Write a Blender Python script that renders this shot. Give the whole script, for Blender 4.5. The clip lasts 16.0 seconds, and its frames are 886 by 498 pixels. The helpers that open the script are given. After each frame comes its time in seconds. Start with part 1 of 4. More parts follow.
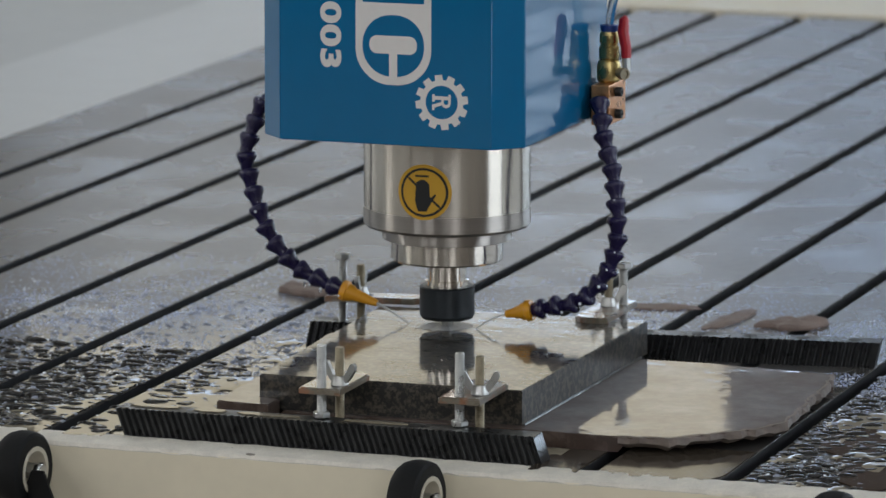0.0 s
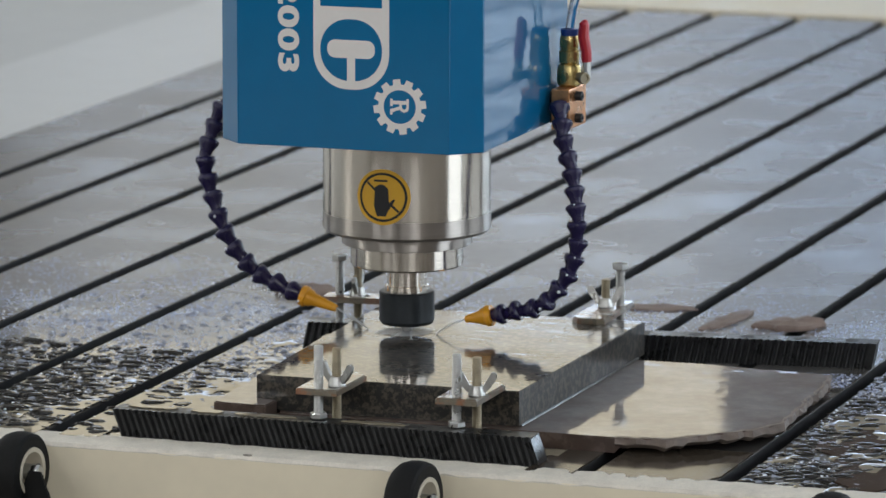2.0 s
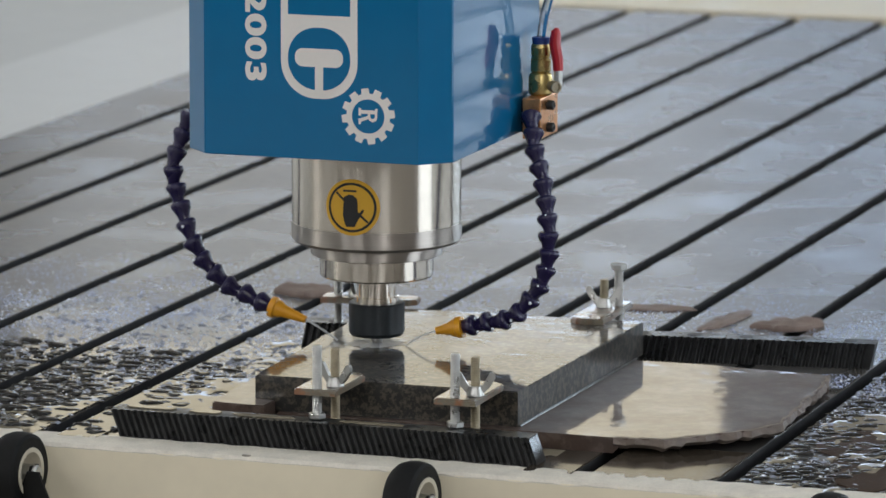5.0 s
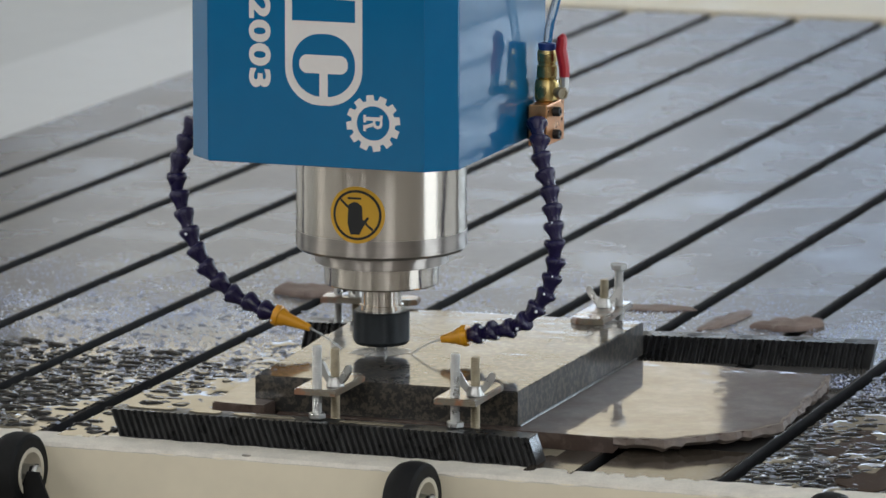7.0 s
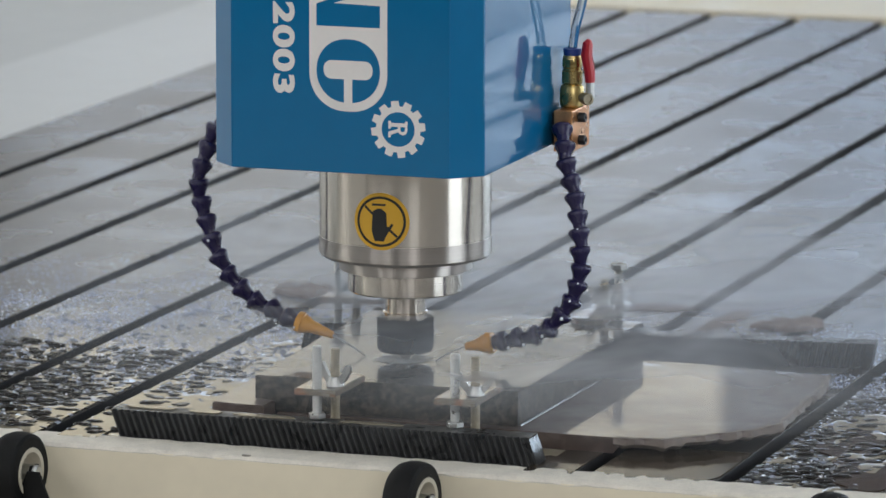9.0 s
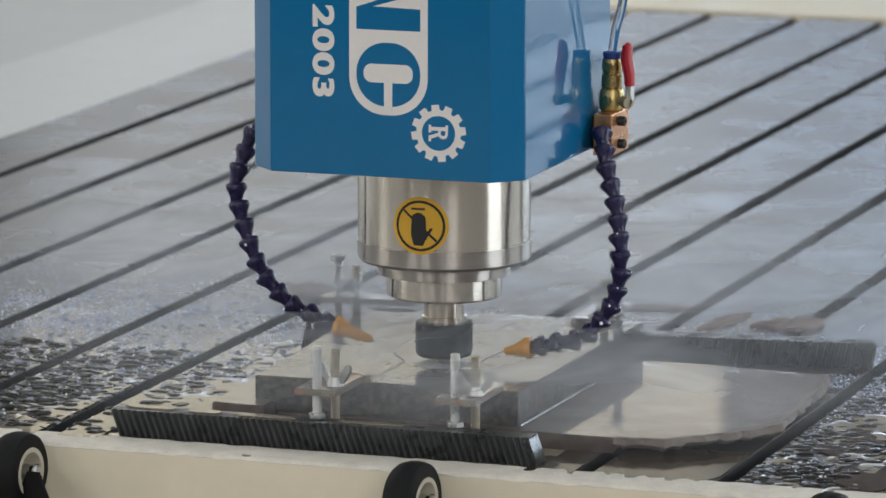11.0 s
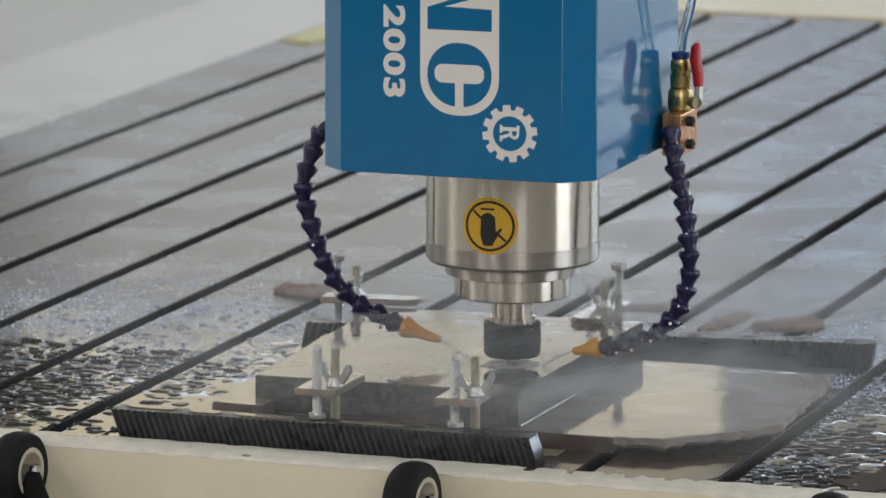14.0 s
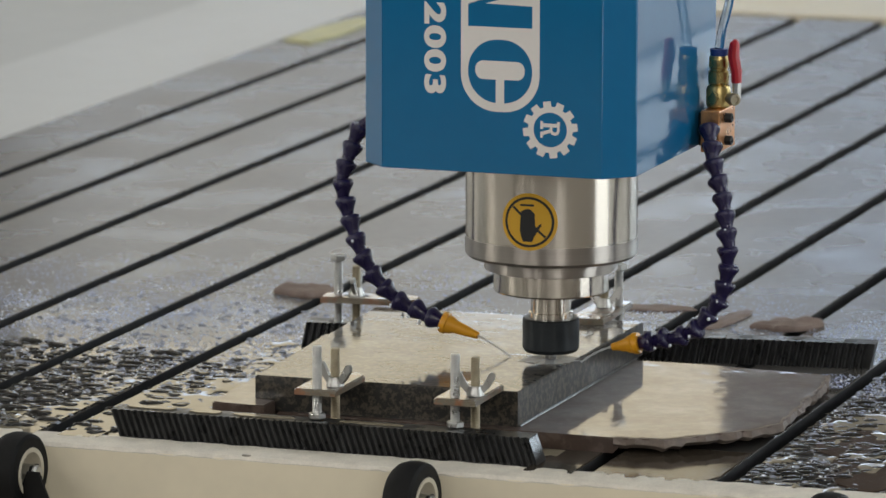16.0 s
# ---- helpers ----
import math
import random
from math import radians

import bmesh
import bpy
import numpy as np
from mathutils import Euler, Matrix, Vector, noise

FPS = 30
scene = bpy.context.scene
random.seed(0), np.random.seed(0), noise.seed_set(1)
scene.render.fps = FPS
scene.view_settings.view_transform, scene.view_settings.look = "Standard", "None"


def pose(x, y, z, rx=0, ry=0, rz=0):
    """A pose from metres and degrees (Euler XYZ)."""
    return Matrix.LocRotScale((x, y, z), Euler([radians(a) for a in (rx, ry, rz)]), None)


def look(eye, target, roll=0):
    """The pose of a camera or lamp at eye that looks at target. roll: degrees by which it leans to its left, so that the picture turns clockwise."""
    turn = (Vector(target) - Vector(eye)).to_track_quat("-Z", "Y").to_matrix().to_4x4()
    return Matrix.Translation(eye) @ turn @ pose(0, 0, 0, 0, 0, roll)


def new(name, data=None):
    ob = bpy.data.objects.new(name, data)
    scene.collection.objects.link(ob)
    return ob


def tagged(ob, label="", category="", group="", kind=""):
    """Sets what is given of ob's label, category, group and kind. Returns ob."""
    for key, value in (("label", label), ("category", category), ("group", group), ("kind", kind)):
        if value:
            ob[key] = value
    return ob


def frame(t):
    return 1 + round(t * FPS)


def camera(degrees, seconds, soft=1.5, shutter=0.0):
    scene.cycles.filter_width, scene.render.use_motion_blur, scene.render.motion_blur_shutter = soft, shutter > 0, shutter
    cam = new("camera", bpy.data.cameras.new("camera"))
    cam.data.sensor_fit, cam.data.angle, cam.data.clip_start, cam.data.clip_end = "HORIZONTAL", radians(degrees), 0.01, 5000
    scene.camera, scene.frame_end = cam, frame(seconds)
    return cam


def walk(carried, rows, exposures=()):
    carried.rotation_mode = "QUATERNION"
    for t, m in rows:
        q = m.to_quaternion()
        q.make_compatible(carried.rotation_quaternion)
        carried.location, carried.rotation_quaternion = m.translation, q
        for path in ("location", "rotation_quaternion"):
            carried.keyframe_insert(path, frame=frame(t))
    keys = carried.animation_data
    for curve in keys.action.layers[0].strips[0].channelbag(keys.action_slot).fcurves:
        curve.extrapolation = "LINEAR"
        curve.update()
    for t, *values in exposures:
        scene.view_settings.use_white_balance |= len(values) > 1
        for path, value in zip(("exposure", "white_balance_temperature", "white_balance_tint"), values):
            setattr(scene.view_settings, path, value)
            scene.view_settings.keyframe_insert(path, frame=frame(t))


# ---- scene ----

# ---------------- camera ----------------
cam = camera(9.3556, 16.0, soft=1.5)
EYE = Vector((1.69082, -4.77577, 1.03189))


def aim(yaw, pitch, roll):
    way = Vector((-math.sin(radians(yaw)) * math.cos(radians(pitch)), math.cos(radians(yaw)) * math.cos(radians(pitch)), -math.sin(radians(pitch))))
    return look(EYE, EYE + way, roll)


YAW, PITCH, ROLL = 19.0394, 9.8988, 0.0993
walk(cam, [(t, aim(YAW + pan, PITCH + tilt, ROLL)) for t, pan, tilt in (
    (0.0, 0.048, 0.012), (0.5, 0.040, 0.010), (1.0, 0.030, 0.006), (1.5, 0.022, 0.004), (2.0, 0.016, 0.003), (2.5, 0.010, 0.002), (3.0, 0.004, 0.0),
    (3.5, 0.0, 0.0), (4.2, 0.0, 0.0), (8.0, 0.0, 0.0), (12.0, 0.0, 0.0), (16.0, 0.0, 0.0))],
    [(0.0, -0.37, 6470, 10), (1.0, -0.29, 6510, 10), (2.0, -0.10, 6540, 10), (3.5, -0.05, 6570, 10), (6.5, -0.09, 6650, 10), (7.6, -0.06, 6620, 10), (9.0, 0.03, 6520, 10), (11.5, 0.00, 6740, 10),
     (12.5, -0.05, 6790, 10), (14.5, -0.06, 6970, 10), (16.0, -0.16, 7040, 10)])
cam.data.dof.use_dof = True
cam.data.dof.focus_distance = 4.98
cam.data.dof.aperture_fstop = 13.0

# ---------------- world and lights ----------------
world = bpy.data.worlds.new("world")
scene.world = world
world.use_nodes = True
wn = world.node_tree.nodes
sky = wn.new("ShaderNodeTexSky")
sky.sky_type, sky.sun_disc, sky.sun_elevation, sky.sun_rotation = "NISHITA", False, radians(38), radians(60)
wn["Background"].inputs["Strength"].default_value = 0.12
world.node_tree.links.new(sky.outputs[0], wn["Background"].inputs["Color"])


def panel_light(name, eye, target, w, h, watts, colour):
    lamp = bpy.data.lights.new(name, "AREA")
    lamp.shape, lamp.size, lamp.size_y, lamp.energy, lamp.color = "RECTANGLE", w, h, watts, colour
    ob = new(name, lamp)
    ob.matrix_world = look(eye, target)
    return ob


# unseen hall, added round the machine: x -6..7, y -9..10, floor -0.85, ceiling 5.2
HX0, HX1, HY0, HY1, FLOOR, CEIL = -6.0, 7.0, -9.0, 10.0, -0.85, 5.2
COOL = (0.80, 0.90, 1.0)
# East windows, unseen, placed from the bright right edge of the steel.
for wy, wz, wide, tall, watts in ((-0.15, 1.5, 2.5, 4.4, 115), (4.6, 2.2, 7.0, 3.4, 190)):
    panel_light("window_fill_lamp", (HX1 - 0.02, wy, wz), (0, wy, wz), wide, tall, watts, COOL)
# Unseen low strips, added for the bluish sheen on the table.
for wx, wide, watts in ((-4.1, 1.35, 6.2), (-1.9, 2.95, 20)):
    panel_light("window_fill_lamp", (wx, HY1 - 0.02, 1.67), (wx, 0, 1.67), wide, 0.47, watts, (0.57, 0.74, 1.0))
# Unseen north-east panel, added to brighten the housing's side.
panel_light("window_fill_lamp", (3.9, HY1 - 0.02, 0.85), (3.9, 0, 0.85), 5.6, 1.5, 165, (0.68, 0.83, 1.0))
# Cream window, unseen, placed from its reflection in the wet slab.
panel_light("window_fill_lamp", (-3.65, HY1 - 0.02, 2.87), (-3.65, 0, 2.87), 2.2, 1.86, 14.5, (1.0, 0.91, 0.68))
# Unseen west panels, added as fill and for the steel's left side.
for wy, watts in ((-2.3, 55), (2.0, 20), (5.0, 20)):
    panel_light("window_fill_lamp", (HX0 + 0.02, wy, 2.1), (0, wy, 2.1), 1.4, 3.2, watts, (0.95, 0.95, 0.92))
# Unseen south panels, added to light the fronts from behind the camera.
for wx, wide, watts in ((-3.8, 1.6, 120), (-0.9, 1.2, 95), (2.6, 0.5, 42), (5.3, 2.4, 215)):
    panel_light("window_fill_lamp", (wx, HY0 + 0.02, 2.4), (wx, 0, 2.0), wide, 3.0, watts, (0.95, 0.97, 1.0))
# Unseen overhead strips, added for top light and glints.
for sx in (-4.2, -2.0, 0.2, 2.4, 4.6):
    panel_light("overhead_fill_lamp", (sx, 1.0, CEIL - 0.02), (sx, 1.0, 0), 0.35, 14.0, 42, (0.80, 0.90, 1.0))

# Unseen small lamps, added only for sparkle on the droplets.
for lx, ly in ((-2.4, -3.5), (1.2, -4.2), (4.4, -2.6), (-1.0, 3.0)):
    panel_light("sparkle_lamp", (lx, ly, CEIL - 0.12), (lx, ly, 0), 0.3, 0.3, 22, (0.95, 0.97, 1.0))


# ---------------- materials ----------------
def mat(name, colour, rough=0.5, metal=0.0, coat=0.0, scale=30.0, vary=0.12, bump=0.0, bump_scale=200.0, ior=1.5, rvary=0.1, per_object=0.0, stretch=(1, 1, 1)):
    m = bpy.data.materials.new(name)
    m.use_nodes = True
    nt = m.node_tree
    n, l = nt.nodes, nt.links
    b = n["Principled BSDF"]
    b.inputs["Roughness"].default_value, b.inputs["Metallic"].default_value = rough, metal
    b.inputs["Coat Weight"].default_value, b.inputs["Coat Roughness"].default_value, b.inputs["IOR"].default_value = coat, 0.04, ior
    tc = n.new("ShaderNodeTexCoord")
    mp = n.new("ShaderNodeMapping")
    mp.inputs["Scale"].default_value = stretch
    l.new(tc.outputs["Object"], mp.inputs["Vector"])
    t1, t2 = n.new("ShaderNodeTexNoise"), n.new("ShaderNodeTexNoise")
    t1.inputs["Scale"].default_value, t1.inputs["Detail"].default_value = scale, 6
    t2.inputs["Scale"].default_value, t2.inputs["Detail"].default_value = scale * 9, 4
    for t in (t1, t2):
        l.new(mp.outputs[0], t.inputs["Vector"])
    mix = n.new("ShaderNodeMath")
    mix.operation = "MULTIPLY_ADD"
    l.new(t2.outputs["Fac"], mix.inputs[0])
    mix.inputs[1].default_value = 0.5
    l.new(t1.outputs["Fac"], mix.inputs[2])
    ramp = n.new("ShaderNodeMapRange")
    ramp.inputs["From Min"].default_value, ramp.inputs["From Max"].default_value = 0.35, 1.15
    ramp.inputs["To Min"].default_value, ramp.inputs["To Max"].default_value = 1 - vary * 1.5, 1 + vary * 1.5
    l.new(mix.outputs[0], ramp.inputs["Value"])
    src = ramp.outputs[0]
    if per_object:
        oi = n.new("ShaderNodeObjectInfo")
        pm = n.new("ShaderNodeMapRange")
        pm.inputs["To Min"].default_value, pm.inputs["To Max"].default_value = 1 - per_object, 1 + per_object
        l.new(oi.outputs["Random"], pm.inputs["Value"])
        mu = n.new("ShaderNodeMath")
        mu.operation = "MULTIPLY"
        l.new(src, mu.inputs[0]), l.new(pm.outputs[0], mu.inputs[1])
        src = mu.outputs[0]
    vm = n.new("ShaderNodeVectorMath")
    vm.operation = "SCALE"
    vm.inputs[0].default_value = colour
    l.new(src, vm.inputs["Scale"])
    l.new(vm.outputs[0], b.inputs["Base Color"])
    rr = n.new("ShaderNodeMapRange")
    rr.inputs["From Min"].default_value, rr.inputs["From Max"].default_value = 0.3, 0.7
    rr.inputs["To Min"].default_value, rr.inputs["To Max"].default_value = max(0.02, rough - rvary), min(1, rough + rvary)
    l.new(t1.outputs["Fac"], rr.inputs["Value"])
    l.new(rr.outputs[0], b.inputs["Roughness"])
    if bump:
        t3 = n.new("ShaderNodeTexNoise")
        t3.inputs["Scale"].default_value, t3.inputs["Detail"].default_value = bump_scale, 5
        l.new(mp.outputs[0], t3.inputs["Vector"])
        bp = n.new("ShaderNodeBump")
        bp.inputs["Strength"].default_value, bp.inputs["Distance"].default_value = bump, 0.002
        l.new(t3.outputs["Fac"], bp.inputs["Height"])
        l.new(bp.outputs[0], b.inputs["Normal"])
    return m


def turned(m):
    """Lathe-turned metal: fine grooves run round the axis, so gloss spreads along it."""
    n, l = m.node_tree.nodes, m.node_tree.links
    b = n["Principled BSDF"]
    t = n.new("ShaderNodeTangent")
    t.direction_type, t.axis = "RADIAL", "Z"
    l.new(t.outputs[0], b.inputs["Tangent"])
    b.inputs["Anisotropic"].default_value, b.inputs["Anisotropic Rotation"].default_value = 0.88, 0.25
    return m


def wet_table():
    """Ground cast iron: dry and dull far off, under a glossy film of dirty water round the work."""
    m = mat("ground_iron_wet", (0.140, 0.132, 0.122), 0.28, 0.2, rvary=0.06, scale=7.0, vary=0.42, bump=0.05, bump_scale=60)
    n, l = m.node_tree.nodes, m.node_tree.links
    b = n["Principled BSDF"]
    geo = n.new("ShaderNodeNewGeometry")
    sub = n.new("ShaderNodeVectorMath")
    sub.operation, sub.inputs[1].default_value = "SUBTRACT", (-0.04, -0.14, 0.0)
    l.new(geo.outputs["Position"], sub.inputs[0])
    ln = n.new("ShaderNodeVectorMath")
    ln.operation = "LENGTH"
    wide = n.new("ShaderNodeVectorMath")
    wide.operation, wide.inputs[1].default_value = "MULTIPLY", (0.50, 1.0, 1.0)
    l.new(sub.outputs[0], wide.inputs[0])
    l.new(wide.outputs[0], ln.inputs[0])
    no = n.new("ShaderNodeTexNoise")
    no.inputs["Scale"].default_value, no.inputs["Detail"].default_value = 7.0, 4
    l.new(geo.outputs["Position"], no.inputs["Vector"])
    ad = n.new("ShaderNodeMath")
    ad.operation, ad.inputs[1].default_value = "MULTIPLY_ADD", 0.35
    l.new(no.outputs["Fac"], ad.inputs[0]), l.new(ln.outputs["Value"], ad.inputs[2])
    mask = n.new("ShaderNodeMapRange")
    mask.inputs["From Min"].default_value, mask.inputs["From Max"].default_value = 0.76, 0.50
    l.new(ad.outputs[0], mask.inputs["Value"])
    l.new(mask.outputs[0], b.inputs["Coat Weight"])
    # soaked iron is darker than dry iron; the film's dark reflection is painted in too
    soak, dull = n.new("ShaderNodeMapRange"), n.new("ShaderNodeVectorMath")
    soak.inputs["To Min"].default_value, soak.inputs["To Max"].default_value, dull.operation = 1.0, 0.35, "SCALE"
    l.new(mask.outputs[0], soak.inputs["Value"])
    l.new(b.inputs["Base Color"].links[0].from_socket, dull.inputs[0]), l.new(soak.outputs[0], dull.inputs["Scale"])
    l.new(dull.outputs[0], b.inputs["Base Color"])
    sheen = n.new("ShaderNodeMapRange")
    sheen.inputs["To Min"].default_value, sheen.inputs["To Max"].default_value = 0.5, 0.10
    l.new(mask.outputs[0], sheen.inputs["Value"]), l.new(sheen.outputs[0], b.inputs["Specular IOR Level"])
    b.inputs["Coat Roughness"].default_value, b.inputs["Coat IOR"].default_value = 0.05, 1.45
    wv = n.new("ShaderNodeTexNoise")
    wv.inputs["Scale"].default_value, wv.inputs["Detail"].default_value = 28.0, 2
    l.new(geo.outputs["Position"], wv.inputs["Vector"])
    bp = n.new("ShaderNodeBump")
    bp.inputs["Strength"].default_value, bp.inputs["Distance"].default_value = 0.12, 0.002
    l.new(wv.outputs["Fac"], bp.inputs["Height"])
    l.new(bp.outputs[0], b.inputs["Coat Normal"])
    return m


def wet_stone(name, c1, c2, speck, rough, ripple, wave=26.0, stretch=(0.5, 1.7), rings=None):
    """Speckled stone under a thin rippled film of water."""
    m = mat(name, c1, rough, scale=18, vary=0.25)
    n, l = m.node_tree.nodes, m.node_tree.links
    b = n["Principled BSDF"]
    base = b.inputs["Base Color"].links[0].from_socket
    geo = n.new("ShaderNodeNewGeometry")
    no = n.new("ShaderNodeTexNoise")
    no.inputs["Scale"].default_value, no.inputs["Detail"].default_value, no.inputs["Roughness"].default_value = speck, 5, 0.7
    l.new(geo.outputs["Position"], no.inputs["Vector"])
    st = n.new("ShaderNodeMapRange")
    st.inputs["From Min"].default_value, st.inputs["From Max"].default_value = 0.47, 0.58
    l.new(no.outputs["Fac"], st.inputs["Value"])
    mx = n.new("ShaderNodeMix")
    mx.data_type = "RGBA"
    l.new(st.outputs[0], mx.inputs["Factor"])
    l.new(base, mx.inputs["A"])
    mx.inputs["B"].default_value = (*c2, 1)
    l.new(mx.outputs["Result"], b.inputs["Base Color"])
    b.inputs["Coat Weight"].default_value, b.inputs["Coat Roughness"].default_value, b.inputs["Coat IOR"].default_value = 1.0, 0.06, 1.4
    mp = n.new("ShaderNodeMapping")
    mp.inputs["Scale"].default_value = (*stretch, 1.0)
    l.new(geo.outputs["Position"], mp.inputs["Vector"])
    wv = n.new("ShaderNodeTexNoise")
    wv.inputs["Scale"].default_value, wv.inputs["Detail"].default_value, wv.inputs["Distortion"].default_value = wave, 2, 0.3
    l.new(mp.outputs[0], wv.inputs["Vector"])
    bp = n.new("ShaderNodeBump")
    bp.inputs["Strength"].default_value, bp.inputs["Distance"].default_value = ripple, 0.002
    height = wv.outputs["Fac"]
    if rings:
        # rings spread from where drips fall into the film
        at = n.new("ShaderNodeMapping")
        at.inputs["Location"].default_value = (-rings[0], -rings[1], 0)
        l.new(geo.outputs["Position"], at.inputs["Vector"])
        wr = n.new("ShaderNodeTexWave")
        wr.wave_type, wr.rings_direction = "RINGS", "Z"
        wr.inputs["Scale"].default_value, wr.inputs["Distortion"].default_value, wr.inputs["Detail"].default_value, wr.inputs["Detail Scale"].default_value = 11.0, 3.0, 2.0, 6.0
        l.new(at.outputs[0], wr.inputs["Vector"])
        add = n.new("ShaderNodeMath")
        add.operation = "MULTIPLY_ADD"
        add.inputs[1].default_value = 0.12
        l.new(wr.outputs["Fac"], add.inputs[0])
        l.new(height, add.inputs[2])
        height = add.outputs[0]
    l.new(height, bp.inputs["Height"])
    l.new(bp.outputs[0], b.inputs["Coat Normal"])
    return m


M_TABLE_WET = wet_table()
# Near-black iron: the shade inside the slots is painted into its colour.
M_SLOT_SHADE = mat("shaded_slot_iron", (0.022, 0.023, 0.025), 0.6, 0.2, scale=20)
M_SLAB = wet_stone("brown_stone", (0.078, 0.051, 0.040), (0.115, 0.083, 0.067), 60, 0.4, 0.11, 17.0, (0.75, 1.8), (0.268, 0.070))
M_SLAB.node_tree.nodes["Principled BSDF"].inputs["Coat Roughness"].default_value = 0.02
M_GRANITE = wet_stone("dark_granite", (0.015, 0.0145, 0.013), (0.088, 0.073, 0.054), 150, 0.45, 0.065, 30.0, (0.4, 2.0))
M_STRAP = wet_stone("wet_steel_strap", (0.17, 0.145, 0.105), (0.24, 0.115, 0.06), 38, 0.3, 0.1)
# Bluish grey stands in for brightness that clear beads would reflect.
M_BEAD_SHEEN = mat("water_bead", (0.29, 0.315, 0.38), 0.03, scale=30, vary=0.1, ior=1.4, rvary=0.01)
M_SLAB_WATER = mat("clinging_water", (0.10, 0.10, 0.095), 0.12, scale=40, vary=0.2, ior=1.35, rvary=0.05)
M_SLURRY = mat("stone_slurry", (0.27, 0.235, 0.17), 0.06, scale=14, vary=0.12, ior=1.36, rvary=0.02)
M_RACK = mat("blackened_steel", (0.042, 0.043, 0.043), 0.32, 0.5, scale=60, vary=0.3, bump=0.05)
M_ZINC = mat("zinc_steel", (0.52, 0.52, 0.50), 0.34, 0.95, scale=120, vary=0.12)
M_OLDZINC = mat("yellowed_zinc", (0.36, 0.31, 0.22), 0.4, 0.8, scale=120, vary=0.25)
M_CREAM = mat("cream_paint", (0.79, 0.71, 0.54), 0.4, scale=6, vary=0.06, bump=0.02, bump_scale=40)
M_FOAM = mat("dirty_sealant", (0.70, 0.65, 0.56), 0.55, scale=50, vary=0.15, bump=0.6, bump_scale=120)
M_BLUE = mat("blue_enamel", (0.003, 0.135, 0.300), 0.30, coat=1.0, scale=5, vary=0.05, bump=0.003, bump_scale=300, rvary=0.03, ior=1.42)
M_BLUE.node_tree.nodes["Principled BSDF"].inputs["Coat IOR"].default_value = 1.5
M_BLUE.node_tree.nodes["Principled BSDF"].inputs["Specular IOR Level"].default_value = 0.05
M_BLUE.node_tree.nodes["Principled BSDF"].inputs["Coat Roughness"].default_value = 0.045
M_WHITE = mat("white_decal", (0.72, 0.69, 0.66), 0.4, scale=30, vary=0.03)
M_STEEL = turned(mat("turned_steel", (0.74, 0.68, 0.60), 0.20, 1.0, scale=8, vary=0.06, stretch=(0.2, 0.2, 60), rvary=0.03))
M_STEEL2 = turned(mat("turned_steel_band", (0.50, 0.46, 0.42), 0.30, 1.0, scale=8, vary=0.08, stretch=(0.2, 0.2, 60), rvary=0.03))
M_NUT = mat("black_oxide", (0.024, 0.029, 0.033), 0.38, 0.4, scale=60, vary=0.2)
M_YELLOW = mat("yellow_vinyl", (0.72, 0.40, 0.03), 0.4, scale=30, vary=0.04)
M_INK_HOLE = mat("ink_and_hole_black", (0.012, 0.013, 0.013), 0.45, scale=30, vary=0.05)
M_HOSE = mat("navy_plastic", (0.016, 0.012, 0.055), 0.28, scale=60, vary=0.1)
M_NOZZLE = mat("orange_plastic", (0.82, 0.37, 0.02), 0.35, scale=60, vary=0.06)
M_COPPER = mat("copper_block", (0.62, 0.30, 0.13), 0.34, 0.85, scale=80, vary=0.2)
M_BRASS = mat("brass", (0.52, 0.40, 0.17), 0.28, 0.95, scale=80, vary=0.2)
M_RED = mat("red_vinyl", (0.42, 0.012, 0.02), 0.35, scale=60, vary=0.06)
M_BLUEFIT = mat("blue_collar", (0.02, 0.05, 0.22), 0.35, scale=60)
M_RUBBER = mat("black_rubber", (0.006, 0.006, 0.006), 0.62, scale=50, vary=0.25, bump=0.05, ior=1.3)
M_GRIME = mat("dried_grime", (0.30, 0.27, 0.23), 0.7, scale=200, vary=0.4)
M_NYLON = mat("ivory_nylon", (0.55, 0.50, 0.40), 0.45, scale=50)
M_HALL = mat("unseen_wall_pale", (0.60, 0.60, 0.58), 0.9, scale=1.5, vary=0.06)
# Grey-brown and dim tones darken what the wet and polished surfaces reflect.
M_DUSK = mat("unseen_grey_brown", (0.24, 0.215, 0.19), 0.9, scale=1.5, vary=0.1)
M_DIM = mat("unseen_dim_brown", (0.13, 0.112, 0.095), 0.9, scale=1.5, vary=0.15)
M_FLOOR = mat("unseen_floor", (0.40, 0.385, 0.36), 0.45, scale=1.2, vary=0.10)
M_SIDE = mat("white_sheet", (0.64, 0.65, 0.64), 0.4, scale=2, vary=0.05)
M_SIDE_OUTER = mat("grey_sheet", (0.58, 0.59, 0.58), 0.5, scale=2, vary=0.06)
M_PALE_YELLOW = mat("pale_yellow", (0.62, 0.60, 0.34), 0.5, scale=20, vary=0.2)
M_CHIP = mat("broken_stone", (0.17, 0.135, 0.112), 0.6, scale=120, vary=0.3, bump=0.3)
M_SHARD = mat("stone_shard", (0.20, 0.145, 0.12), 0.5, scale=60, vary=0.25, bump=0.2)


def clear(name, colour, rough=0.02, ior=1.33):
    m = bpy.data.materials.new(name)
    m.use_nodes = True
    b = m.node_tree.nodes["Principled BSDF"]
    b.inputs["Base Color"].default_value = (*colour, 1)
    b.inputs["Transmission Weight"].default_value, b.inputs["Roughness"].default_value, b.inputs["IOR"].default_value = 1.0, rough, ior
    return m


